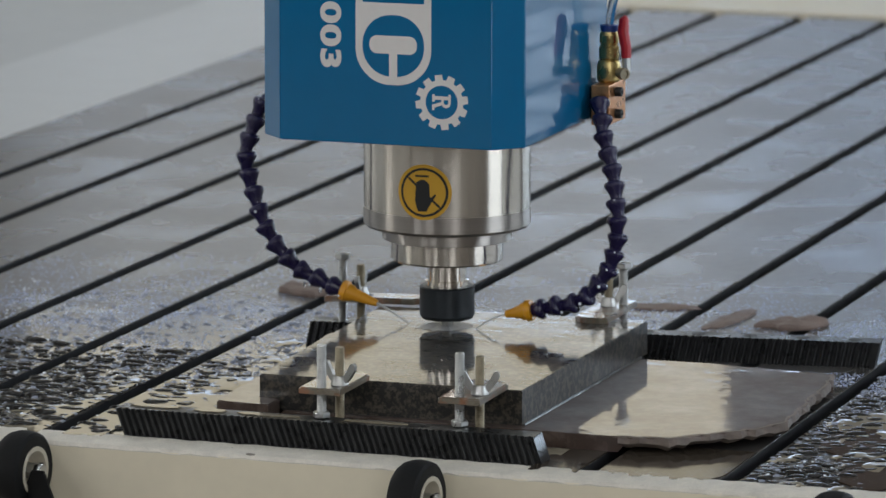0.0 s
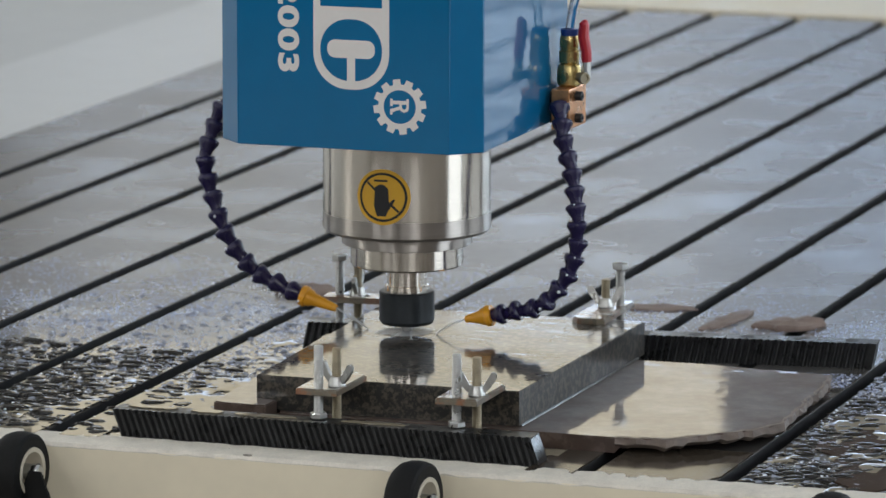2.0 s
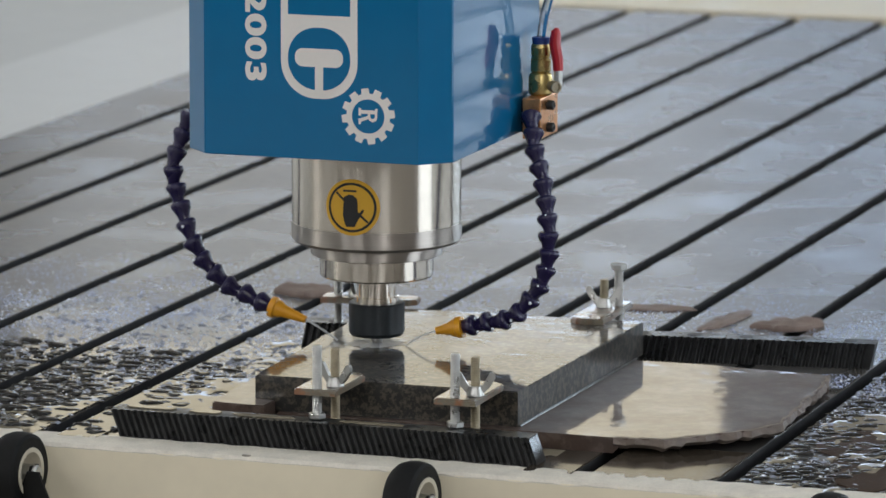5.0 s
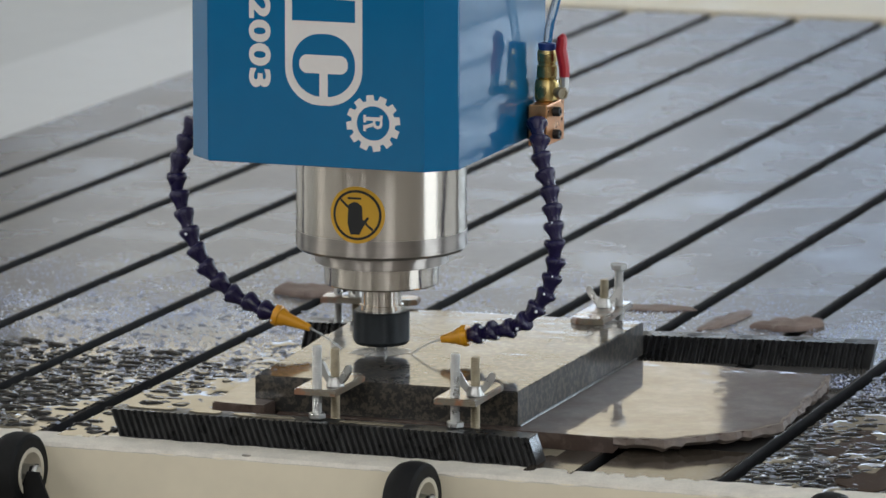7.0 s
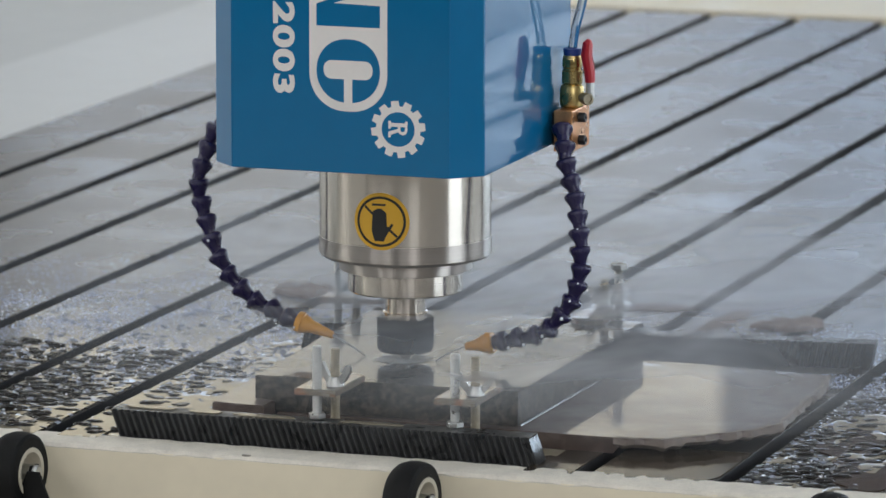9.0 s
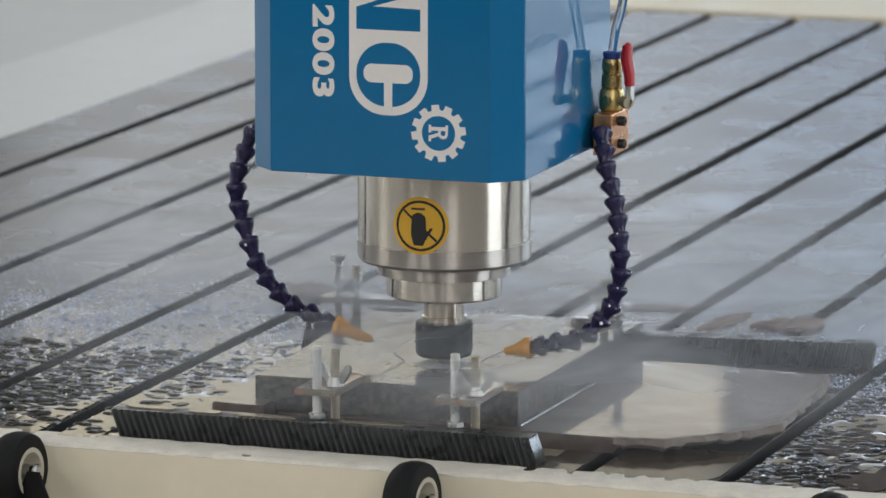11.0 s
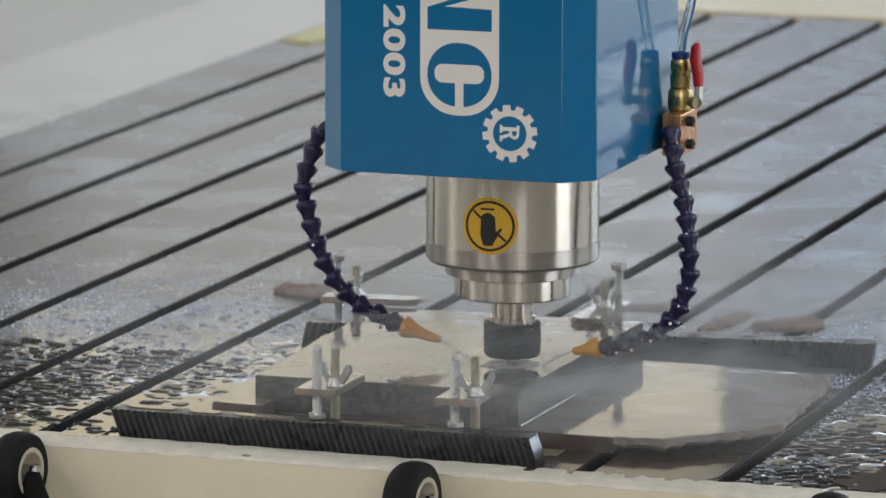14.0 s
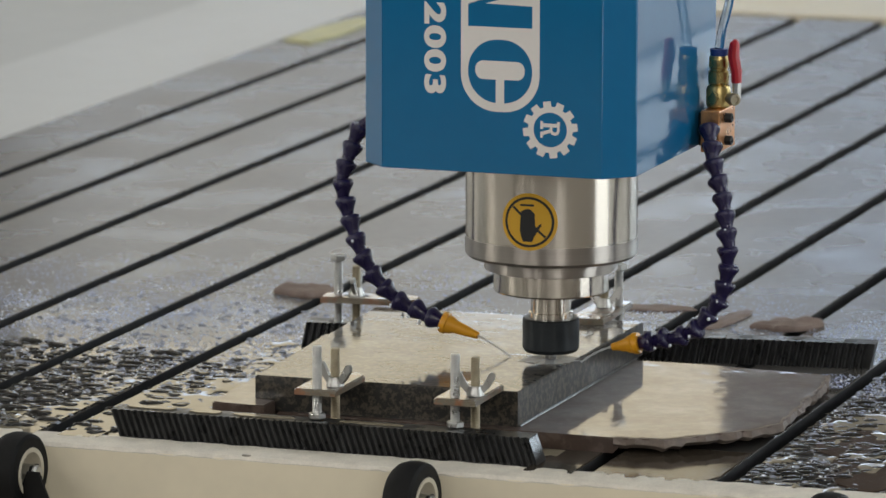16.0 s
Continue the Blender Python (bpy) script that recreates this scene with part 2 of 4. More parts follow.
def veil(name, colour, cover):
    """Fine spray: lets most light through and scatters the rest."""
    m = bpy.data.materials.new(name)
    m.use_nodes = True
    n, l = m.node_tree.nodes, m.node_tree.links
    b = n["Principled BSDF"]
    b.inputs["Base Color"].default_value, b.inputs["Roughness"].default_value, b.inputs["Alpha"].default_value = (*colour, 1), 0.3, cover
    return m


def mist_veil(name, colour, cover, reach, seed):
    """Drifting mist: thin layers that scatter light both ways, uneven and fading out to nothing at the rim."""
    m = bpy.data.materials.new(name)
    m.use_nodes = True
    n, l = m.node_tree.nodes, m.node_tree.links
    n.remove(n["Principled BSDF"])
    tc, shrink, dist = n.new("ShaderNodeTexCoord"), n.new("ShaderNodeVectorMath"), n.new("ShaderNodeVectorMath")
    shrink.operation, shrink.inputs[1].default_value, dist.operation = "MULTIPLY", (1 / reach[0], 1 / reach[1], 0.0), "LENGTH"
    l.new(tc.outputs["Object"], shrink.inputs[0]), l.new(shrink.outputs[0], dist.inputs[0])
    rim = n.new("ShaderNodeMapRange")
    rim.interpolation_type = "SMOOTHERSTEP"
    rim.inputs["From Min"].default_value, rim.inputs["From Max"].default_value, rim.inputs["To Min"].default_value, rim.inputs["To Max"].default_value = 0.05, 0.97, cover, 0.0
    l.new(dist.outputs["Value"], rim.inputs["Value"])
    shift, no, wisps = n.new("ShaderNodeMapping"), n.new("ShaderNodeTexNoise"), n.new("ShaderNodeMapRange")
    shift.inputs["Location"].default_value, shift.inputs["Scale"].default_value = (seed, seed * 2, 0), (1.0, 0.6, 6.0)
    no.inputs["Scale"].default_value, no.inputs["Detail"].default_value, no.inputs["Distortion"].default_value = 6.0, 3, 0.4
    wisps.inputs["From Min"].default_value, wisps.inputs["From Max"].default_value, wisps.inputs["To Min"].default_value, wisps.inputs["To Max"].default_value = 0.3, 0.7, 0.4, 1.6
    l.new(tc.outputs["Object"], shift.inputs["Vector"]), l.new(shift.outputs[0], no.inputs["Vector"]), l.new(no.outputs["Fac"], wisps.inputs["Value"])
    amount = n.new("ShaderNodeMath")
    amount.operation = "MULTIPLY"
    l.new(rim.outputs[0], amount.inputs[0]), l.new(wisps.outputs[0], amount.inputs[1])
    back, on, both = n.new("ShaderNodeBsdfDiffuse"), n.new("ShaderNodeBsdfTranslucent"), n.new("ShaderNodeMixShader")
    through_air, blend = n.new("ShaderNodeBsdfTransparent"), n.new("ShaderNodeMixShader")
    back.inputs["Color"].default_value = on.inputs["Color"].default_value = (*colour, 1)
    both.inputs[0].default_value = 0.5
    l.new(back.outputs[0], both.inputs[1]), l.new(on.outputs[0], both.inputs[2])
    l.new(amount.outputs[0], blend.inputs[0])
    l.new(through_air.outputs[0], blend.inputs[1]), l.new(both.outputs[0], blend.inputs[2])
    l.new(blend.outputs[0], n["Material Output"].inputs["Surface"])
    return m


M_SPRAY = veil("white_spray", (0.75, 0.78, 0.80), 0.45)
M_WATER = clear("water", (0.95, 0.97, 0.98))
M_TUBE = clear("clear_tube", (0.75, 0.85, 0.95), 0.05, 1.3)


# ---------------- mesh helpers ----------------
def part(name, bm, material, parent=None, label="", smooth=False, m=None):
    me = bpy.data.meshes.new(name)
    bmesh.ops.recalc_face_normals(bm, faces=bm.faces)
    bm.to_mesh(me)
    bm.free()
    me.materials.append(material)
    if smooth:
        me.polygons.foreach_set("use_smooth", [True] * len(me.polygons))
        me.set_sharp_from_angle(angle=radians(24))
    ob = new(name, me)
    if parent is not None:
        ob.parent = parent
    if m is not None:
        ob.matrix_local = m
    if label:
        tagged(ob, label)
    return ob


def box(x0, x1, y0, y1, z0, z1, bevel=0.0, seg=2, bm=None):
    bm = bm or bmesh.new()
    vs = [bm.verts.new((x, y, z)) for x in (x0, x1) for y in (y0, y1) for z in (z0, z1)]
    for f in ((0, 1, 3, 2), (4, 6, 7, 5), (0, 4, 5, 1), (2, 3, 7, 6), (0, 2, 6, 4), (1, 5, 7, 3)):
        bm.faces.new([vs[i] for i in f])
    if bevel:
        bmesh.ops.bevel(bm, geom=bm.edges[:], offset=bevel, segments=seg, profile=0.6, affect="EDGES")
    return bm


def prism(points, z0, z1, bevel=0.0, m=None, bm=None):
    """A closed outline (x, y) raised from z0 to z1."""
    bm = bm or bmesh.new()
    n = len(points)
    lo = [bm.verts.new((x, y, z0)) for x, y in points]
    hi = [bm.verts.new((x, y, z1)) for x, y in points]
    bm.faces.new(lo[::-1]), bm.faces.new(hi)
    for i in range(n):
        bm.faces.new((lo[i], lo[(i + 1) % n], hi[(i + 1) % n], hi[i]))
    if bevel:
        bmesh.ops.bevel(bm, geom=[e for e in bm.edges if abs(e.verts[0].co.z - e.verts[1].co.z) < 1e-6 and e.verts[0].co.z > (z0 + z1) / 2], offset=bevel, segments=2, affect="EDGES")
    if m is not None:
        bmesh.ops.transform(bm, matrix=m, verts=bm.verts)
    return bm


def lathe(profile, seg=48, m=None, bm=None):
    """A profile of (radius, z) turned about z; radius 0 closes an end."""
    bm = bm or bmesh.new()
    rings, made = [], []
    for r, z in profile:
        if r < 1e-7:
            rings.append([bm.verts.new((0, 0, z))])
        else:
            rings.append([bm.verts.new((r * math.cos(a), r * math.sin(a), z)) for a in (2 * math.pi * i / seg for i in range(seg))])
        made += rings[-1]
    for a, b in zip(rings, rings[1:]):
        for i in range(seg):
            j = (i + 1) % seg
            if len(a) == 1 and len(b) > 1:
                bm.faces.new((a[0], b[i], b[j]))
            elif len(b) == 1 and len(a) > 1:
                bm.faces.new((a[i], b[0], a[j]))
            elif len(a) > 1:
                bm.faces.new((a[i], b[i], b[j], a[j]))
    if m is not None:
        bmesh.ops.transform(bm, matrix=m, verts=made)
    return bm


def tube(path, radius, seg=10, bm=None):
    """A round tube along a list of points; radius may be a list."""
    bm = bm or bmesh.new()
    pts = [Vector(p) for p in path]
    rings = []
    up = Vector((0.3, 0.9, 0.2)).normalized()
    for i, p in enumerate(pts):
        d = (pts[min(i + 1, len(pts) - 1)] - pts[max(i - 1, 0)]).normalized()
        a = d.cross(up).normalized()
        b = d.cross(a)
        r = radius[i] if isinstance(radius, (list, tuple)) else radius
        rings.append([bm.verts.new(p + (a * math.cos(t) + b * math.sin(t)) * r) for t in (2 * math.pi * k / seg for k in range(seg))])
    for a, b in zip(rings, rings[1:]):
        for i in range(seg):
            bm.faces.new((a[i], a[(i + 1) % seg], b[(i + 1) % seg], b[i]))
    bm.faces.new(rings[0][::-1]), bm.faces.new(rings[-1])
    return bm


def along(p, d):
    """A pose at p whose z axis runs along d."""
    return Matrix.Translation(p) @ Vector(d).to_track_quat("Z", "Y").to_matrix().to_4x4()


def spline(points, n):
    """n points evenly spaced along a smooth curve through the given ones."""
    p = [Vector(q) for q in points]
    p = [p[0] * 2 - p[1]] + p + [p[-1] * 2 - p[-2]]
    fine = []
    for i in range(1, len(p) - 2):
        for k in range(24):
            t = k / 24
            fine.append(0.5 * (2 * p[i] + (p[i + 1] - p[i - 1]) * t + (2 * p[i - 1] - 5 * p[i] + 4 * p[i + 1] - p[i + 2]) * t * t + (3 * p[i] - p[i - 1] - 3 * p[i + 1] + p[i + 2]) * t ** 3))
    fine.append(p[-2])
    run = [0.0]
    for a, b in zip(fine, fine[1:]):
        run.append(run[-1] + (b - a).length)
    out = []
    for i in range(n):
        s = run[-1] * i / (n - 1)
        k = max(j for j in range(len(run)) if run[j] <= s + 1e-9)
        k = min(k, len(run) - 2)
        out.append(fine[k].lerp(fine[k + 1], (s - run[k]) / max(1e-9, run[k + 1] - run[k])))
    return out


def thing(name, label, category, m=None, group=""):
    e = new(name)
    e.empty_display_size = 0.02
    if m is not None:
        e.matrix_world = m
    return tagged(e, label, category, group)


# ---------------- hall ----------------
def wall(name, bm):
    return tagged(part(name, bm, M_HALL), "plain pale wall, added out of view", "wall", kind="structure")


# Unseen shell; each side's tone is chosen for reflections and bounced light.
def hall():
    tagged(part("floor", box(HX0, HX1, HY0, HY1, FLOOR - 0.1, FLOOR), M_FLOOR), "unseen pale grey smooth floor, its tone set to bounce light up", "floor", kind="structure")
    tagged(part("ceiling", box(HX0, HX1, HY0, HY1, CEIL, CEIL + 0.1), M_DUSK), "unseen grey-brown ceiling, toned to darken reflections", "ceiling", kind="structure")
    tagged(part("wall_north", box(HX0, HX1, HY1, HY1 + 0.2, FLOOR, CEIL), M_DUSK), "unseen grey-brown wall, added and toned to darken reflections", "wall", kind="structure")
    tagged(part("wall_south", box(HX0, HX1, HY0 - 0.2, HY0, FLOOR, CEIL), M_DIM), "unseen dim brown wall behind the camera, toned to darken reflections", "wall", kind="structure")
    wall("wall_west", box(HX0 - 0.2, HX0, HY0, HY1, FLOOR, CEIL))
    tagged(part("wall_east", box(HX1, HX1 + 0.2, HY0, HY1, FLOOR, CEIL), M_DUSK), "unseen grey-brown wall, added and toned to darken reflections", "wall", kind="structure")


hall()

# ---------------- machine bed ----------------
PITCH_X, SLOT_W = 0.13, 0.0172
SLOTS = [0.0015 + PITCH_X * k for k in range(-7, 9)]
TX0, TX1, TY0, TY1 = -1.025, 1.05, -0.258, 2.86


def machine_table():
    t = thing("machine_table", "grey cast-iron machine table with parallel T-slots, wet near the work", "machine table")
    part("base", box(TX0, TX1, TY0, TY1, -0.20, -0.050), M_SLOT_SHADE, t)
    edges = [TX0] + [v for s in SLOTS for v in (s - SLOT_W / 2, s + SLOT_W / 2)] + [TX1]
    for a, b in zip(edges[::2], edges[1::2]):
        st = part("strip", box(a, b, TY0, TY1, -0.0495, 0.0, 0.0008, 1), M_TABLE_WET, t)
        # strip sides take the near-black iron, which paints the slots' shade
        st.data.materials.append(M_SLOT_SHADE)
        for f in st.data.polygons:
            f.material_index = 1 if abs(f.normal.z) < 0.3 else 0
    return t


machine_table()


def front_beam():
    t = thing("front_beam", "cream painted steel edge beam with a rough sealant lip", "beam")
    part("beam", box(TX0 - 0.3, TX1 + 0.3, -0.2805, -0.259, FLOOR, -0.0035, 0.002), M_CREAM, t)
    rnd = random.Random(3)
    bm = bmesh.new()
    n = 420
    rows = []
    for i in range(n + 1):
        x = TX0 - 0.3 + (TX1 - TX0 + 0.6) * i / n
        j = 0.0030 * noise.noise(Vector((x * 45, 1.0, 0))) + rnd.uniform(-0.0008, 0.0008)
        k = 0.0022 * noise.noise(Vector((x * 60, 7.0, 0))) + 0.0008 * noise.noise(Vector((x * 210, 3.0, 0))) + rnd.uniform(-0.0003, 0.0004)
        rows.append([bm.verts.new((x, y, z)) for y, z in ((-0.2425 + j * 0.6, -0.0006), (-0.2445 + j * 0.6, 0.0010 + k * 0.3), (-0.258, 0.0014 + k), (-0.271, 0.0004 - k * 0.5), (-0.2780 + j * 0.3, -0.0012), (-0.2806, -0.0045 + k), (-0.2795, -0.010))])
    for a, b in zip(rows, rows[1:]):
        for i in range(6):
            bm.faces.new((a[i], a[i + 1], b[i + 1], b[i]))
    part("sealant_lip", bm, M_FOAM, t, "rough dirty white sealant lip", smooth=True)
    part("grime_mark", prism([(-0.0509 + 0.0045 * math.cos(a), -0.2768 + 0.0012 * math.sin(a)) for a in (2 * math.pi * i / 16 for i in range(16))], -0.003, 0.0002), M_GRIME, t, "grey grime stuck in the sealant")
    return t


front_beam()


def guide_roller(x):
    t = thing("guide_roller", "black rubber guide roller with ivory hub on the beam", "roller", pose(x, -0.327, -0.0195, 0, 0, -7), "guide rollers along the beam")
    turn = pose(0, 0, 0, 0, 90, 0)
    part("tyre", lathe([(0.022, -0.026), (0.030, -0.026), (0.0335, -0.022), (0.0358, -0.015), (0.0364, -0.010), (0.0360, -0.004), (0.0348, 0.001), (0.032, 0.003), (0.0215, 0.0035)], 48, turn), M_RUBBER, t, smooth=True)
    part("hub", lathe([(0.0, -0.010), (0.013, -0.010), (0.0165, -0.002), (0.0185, 0.0040), (0.0225, 0.0043), (0.0235, 0.000)], 40, turn), M_NYLON, t, "ivory nylon hub", smooth=True)
    part("axle_bolt", lathe([(0.0, 0.0125), (0.006, 0.012), (0.0075, 0.0095), (0.0075, -0.034), (0.0, -0.034)], 12, turn), M_ZINC, t, "zinc axle bolt", smooth=True)
    side = Matrix(((0, 0, 1, 0), (1, 0, 0, 0), (0, 1, 0, 0), (0, 0, 0, 1)))
    for x0, x1 in ((0.0058, 0.0082), (-0.0315, -0.029)):
        part("bracket", prism([(-0.034, -0.16), (0.03, -0.16), (0.012, -0.005), (0.006, 0.007), (-0.006, 0.007), (-0.010, 0.0)], x0, x1, m=side), M_RUBBER, t, "black steel bracket")
    part("gusset", prism([(-0.034, -0.16), (0.085, -0.16), (0.016, 0.004), (0.004, 0.004), (-0.01, -0.03)], -0.003, 0.0, m=Matrix(((1, 0, 0, 0.004), (0, 0, 1, -0.012), (0, 1, 0, 0), (0, 0, 0, 1)))), M_RUBBER, t, "black steel gusset")
    return t


for gx in (-0.2455, 0.137, 0.5195):
    guide_roller(gx)

# plinth, side sheets with a slightly darker outer run, and end sheet
tagged(part("machine_plinth", box(TX0 + 0.02, TX1 - 0.02, TY0 + 0.02, TY1 - 0.02, FLOOR, -0.2005), M_CREAM), "cream painted plinth that carries the machine table", "plinth", kind="structure")
tagged(part("side_sheet", box(-1.30, TX0 - 0.004, -0.2585, 4.2, FLOOR, -0.004, 0.002), M_SIDE), "white painted sheet beside the table", "sheet", kind="structure")
# Unseen matching sheet, added to brighten the reflection in the housing's side.
tagged(part("side_sheet", box(TX1 + 0.004, 1.34, -0.2585, 4.2, FLOOR, -0.004, 0.002), M_SIDE), "white painted sheet beside the table", "sheet", kind="structure")
tagged(part("outer_sheet", box(-3.4, -1.301, -0.2585, 4.6, FLOOR, -0.020, 0.002), M_SIDE_OUTER), "outer run of the side sheet, slightly darker grey", "sheet", kind="structure")
tagged(part("end_sheet", box(TX0 - 0.002, TX1 + 0.002, TY1 + 0.004, 4.6, FLOOR, 0.004), M_CREAM), "cream painted sheet behind the table", "sheet", kind="structure")


tagged(part("yellow_patch", prism([(-1.012, 2.36), (-0.965, 2.34), (-0.952, 2.45), (-0.957, 2.60), (-0.995, 2.62), (-1.008, 2.50)], 0.0004, 0.004, 0.001), M_PALE_YELLOW), "pale yellow patch on the table's edge", "residue patch")

# ---------------- work pieces ----------------
SLAB_T, TOP, RACK_T = 0.015, 0.048, 0.0255


def rough_outline(points, step, amp, seed):
    rnd = random.Random(seed)
    out = []
    for (a, b, rough), (c, d, _) in zip(points, points[1:] + points[:1]):
        n = max(1, int(math.hypot(c - a, d - b) / step)) if rough else 1
        for i in range(n):
            k = i / n
            j = rnd.uniform(-amp, amp) if i else 0
            out.append((a + (c - a) * k + j, b + (d - b) * k + rnd.uniform(-amp, amp) * (i > 0)))
    return out


def stone_slab():
    pts = rough_outline([(-0.068, -0.1525, 0), (0.1915, -0.159, 0), (0.2623, -0.1605, 1), (0.309, -0.1546, 1), (0.344, -0.118, 1), (0.376, -0.082, 1), (0.391, -0.048, 1),
                         (0.386, 0.019, 1), (0.3815, 0.117, 1), (0.372, 0.188, 0), (0.24, 0.2, 0), (-0.088, 0.19, 0)], 0.008, 0.0022, 5)
    bm = prism(pts, 0.0005, SLAB_T, 0.0012)
    rnd = random.Random(8)
    for v in bm.verts:
        # the broken side is undercut
        if v.co.z < 0.002 and (v.co.x > 0.27 and v.co.y < 0.17):
            v.co.x -= rnd.uniform(0.010, 0.022)
            v.co.y += rnd.uniform(0.012, 0.026) * (v.co.y < 0)
            v.co.z += rnd.uniform(0.0, 0.002)
    t = part("stone_slab", bm, M_SLAB)
    eb = bmesh.new()
    row = []
    for x, y in pts:
        if x > 0.26 and y < 0.19:
            d = Vector((x - 0.2, y - 0.02)).normalized()
            k, q = rnd.uniform(0.0008, 0.0030), rnd.uniform(0.0070, 0.0105)
            row.append([eb.verts.new((x - d.x * 0.003, y - d.y * 0.003, SLAB_T + 0.0006)), eb.verts.new((x + d.x * 0.0006, y + d.y * 0.0006, SLAB_T + rnd.uniform(-0.001, 0.0008))), eb.verts.new((x + d.x * k, y + d.y * k, q)), eb.verts.new((x - d.x * 0.004, y - d.y * 0.004, q - 0.004))])
    for a, b in zip(row, row[1:]):
        for i in range(3):
            eb.faces.new((a[i], a[i + 1], b[i + 1], b[i]))
    part("broken_edge", eb, M_CHIP, t, "pale chipped edge of the slab")
    return tagged(t, "wet brown stone slab with broken edges, flat on the table", "stone slab")


stone_slab()
strip_pts = rough_outline([(-0.1225, -0.178, 1), (-0.0695, -0.183, 0), (-0.0695, -0.1532, 0), (-0.0925, -0.1515, 0), (-0.1055, 0.19, 1), (-0.139, 0.17, 1), (-0.128, 0.02, 1)], 0.012, 0.0012, 9)
tagged(part("stone_strip", prism(strip_pts, 0.0005, 0.0262, 0.0012), M_SLAB), "wet brown stone strip packed beside the granite plate", "stone strip")
PLATE = [(-0.0905, -0.150), (0.1655, -0.1445), (0.1725, 0.227), (-0.102, 0.215)]
tagged(part("granite_plate", prism(PLATE, SLAB_T + 0.0003, TOP, 0.001), M_GRANITE), "wet polished grey granite plate clamped for milling", "granite plate")


def water_line():
    """The bead of water that clings where the plate stands on the slab."""
    pts = [(0.1668 + 0.0067 * k / 40, -0.143 + 0.345 * k / 40, SLAB_T + 0.0006) for k in range(41)]
    o = part("water_line", tube(pts, [0.0014 + 0.0007 * noise.noise(Vector((k * 0.5, 0, 2))) for k in range(41)], 8), M_SLAB_WATER, smooth=True)
    return tagged(o, "thin bead of water along the plate's foot", "water", kind="stuff")


water_line()


def gear_rack(x0, x1, lean, name_label, m, pitch):
    """A toothed bar, teeth toward -y, from x0 to x1; lean: how far the teeth shift from top to bottom."""
    h, d, k = RACK_T, 0.026, pitch / 0.0079
    n = int((x1 - x0) / pitch)
    bm = bmesh.new()
    prof = []
    for i in range(n):
        a = x0 + i * pitch
        prof += [(a + 0.0004 * k, 0.0004), (a + 0.0010 * k, 0.0), (a + 0.0024 * k, 0.0), (a + 0.0030 * k, 0.0004), (a + 0.0049 * k, 0.0036), (a + 0.0064 * k, 0.0036)]
    prof += [(x1, 0.0), (x1, d), (x0, d)]
    top = [bm.verts.new((x, y, h)) for x, y in prof]
    mid = [bm.verts.new((x, y, h - 0.0012)) for x, y in prof]
    low = [bm.verts.new((x + lean, y, 0.0)) for x, y in prof]
    bm.faces.new(top), bm.faces.new(low[::-1])
    k = len(prof)
    for i in range(k):
        j = (i + 1) % k
        bm.faces.new((top[i], mid[i], mid[j], top[j])), bm.faces.new((mid[i], low[i], low[j], mid[j]))
    t = thing("gear_rack", name_label, "gear rack", m)
    part("toothed_bar", bm, M_RACK, t)
    x = x0 + 0.028
    while x < x1 - 0.02:
        # flat black disc paints the shade of a bolt hole
        part("bolt_hole_shade", lathe([(0.0070, 0.0), (0.0070, 0.0002), (0.0062, 0.0003), (0.0, 0.0003)], 20, pose(x, d * 0.55, h + 0.0001)), M_INK_HOLE, t)
        x += 0.052
    return t


def rack_puddle(x0, x1, y0, y1, seed):
    rnd = random.Random(seed)
    n = 22
    pts = [((x0 + x1) / 2 + (x1 - x0) / 2 * math.copysign(abs(math.cos(a)) ** 0.6, math.cos(a)) * rnd.uniform(0.88, 1.02), (y0 + y1) / 2 + (y1 - y0) / 2 * math.sin(a) * rnd.uniform(0.7, 1.05)) for a in (2 * math.pi * i / n for i in range(n))]
    return tagged(part("puddle", prism(pts, RACK_T + 0.0002, RACK_T + 0.0011, 0.0004), M_SLURRY, smooth=True), "cream slurry puddle on the rack", "puddle", "puddles on the rack", "stuff")


rack_puddle(-0.190, -0.140, -0.230, -0.216, 1)
rack_puddle(-0.128, -0.095, -0.232, -0.216, 2)
rack_puddle(-0.085, -0.020, -0.231, -0.220, 3)
rack_puddle(0.020, 0.085, -0.229, -0.219, 4)
gear_rack(-0.199, 0.2065, 0.0085, "black steel gear rack with slanted teeth, wet top face", pose(0, -0.2385, 0, 0, 0, 0.6), 0.0065)
gear_rack(0.0, 0.574, -0.0050, "black steel gear rack with slanted teeth behind the slab", pose(-0.181, 0.2255, 0, 0, 0, 7.7), 0.0071)


def thread(r, z0, z1, pitch=0.0016):
    prof, z = [(0, z0), (r * 0.86, z0)], z0
    while z < z1 - pitch:
        prof += [(r, z + pitch * 0.4), (r * 0.88, z + pitch)]
        z += pitch
    return prof + [(r * 0.8, z1), (0, z1)]


def hexagon(r, z0, z1):
    return lathe([(0, z0), (r * 0.9, z0), (r, z0 + 0.001), (r, z1 - 0.001), (r * 0.9, z1), (0, z1)], 6)


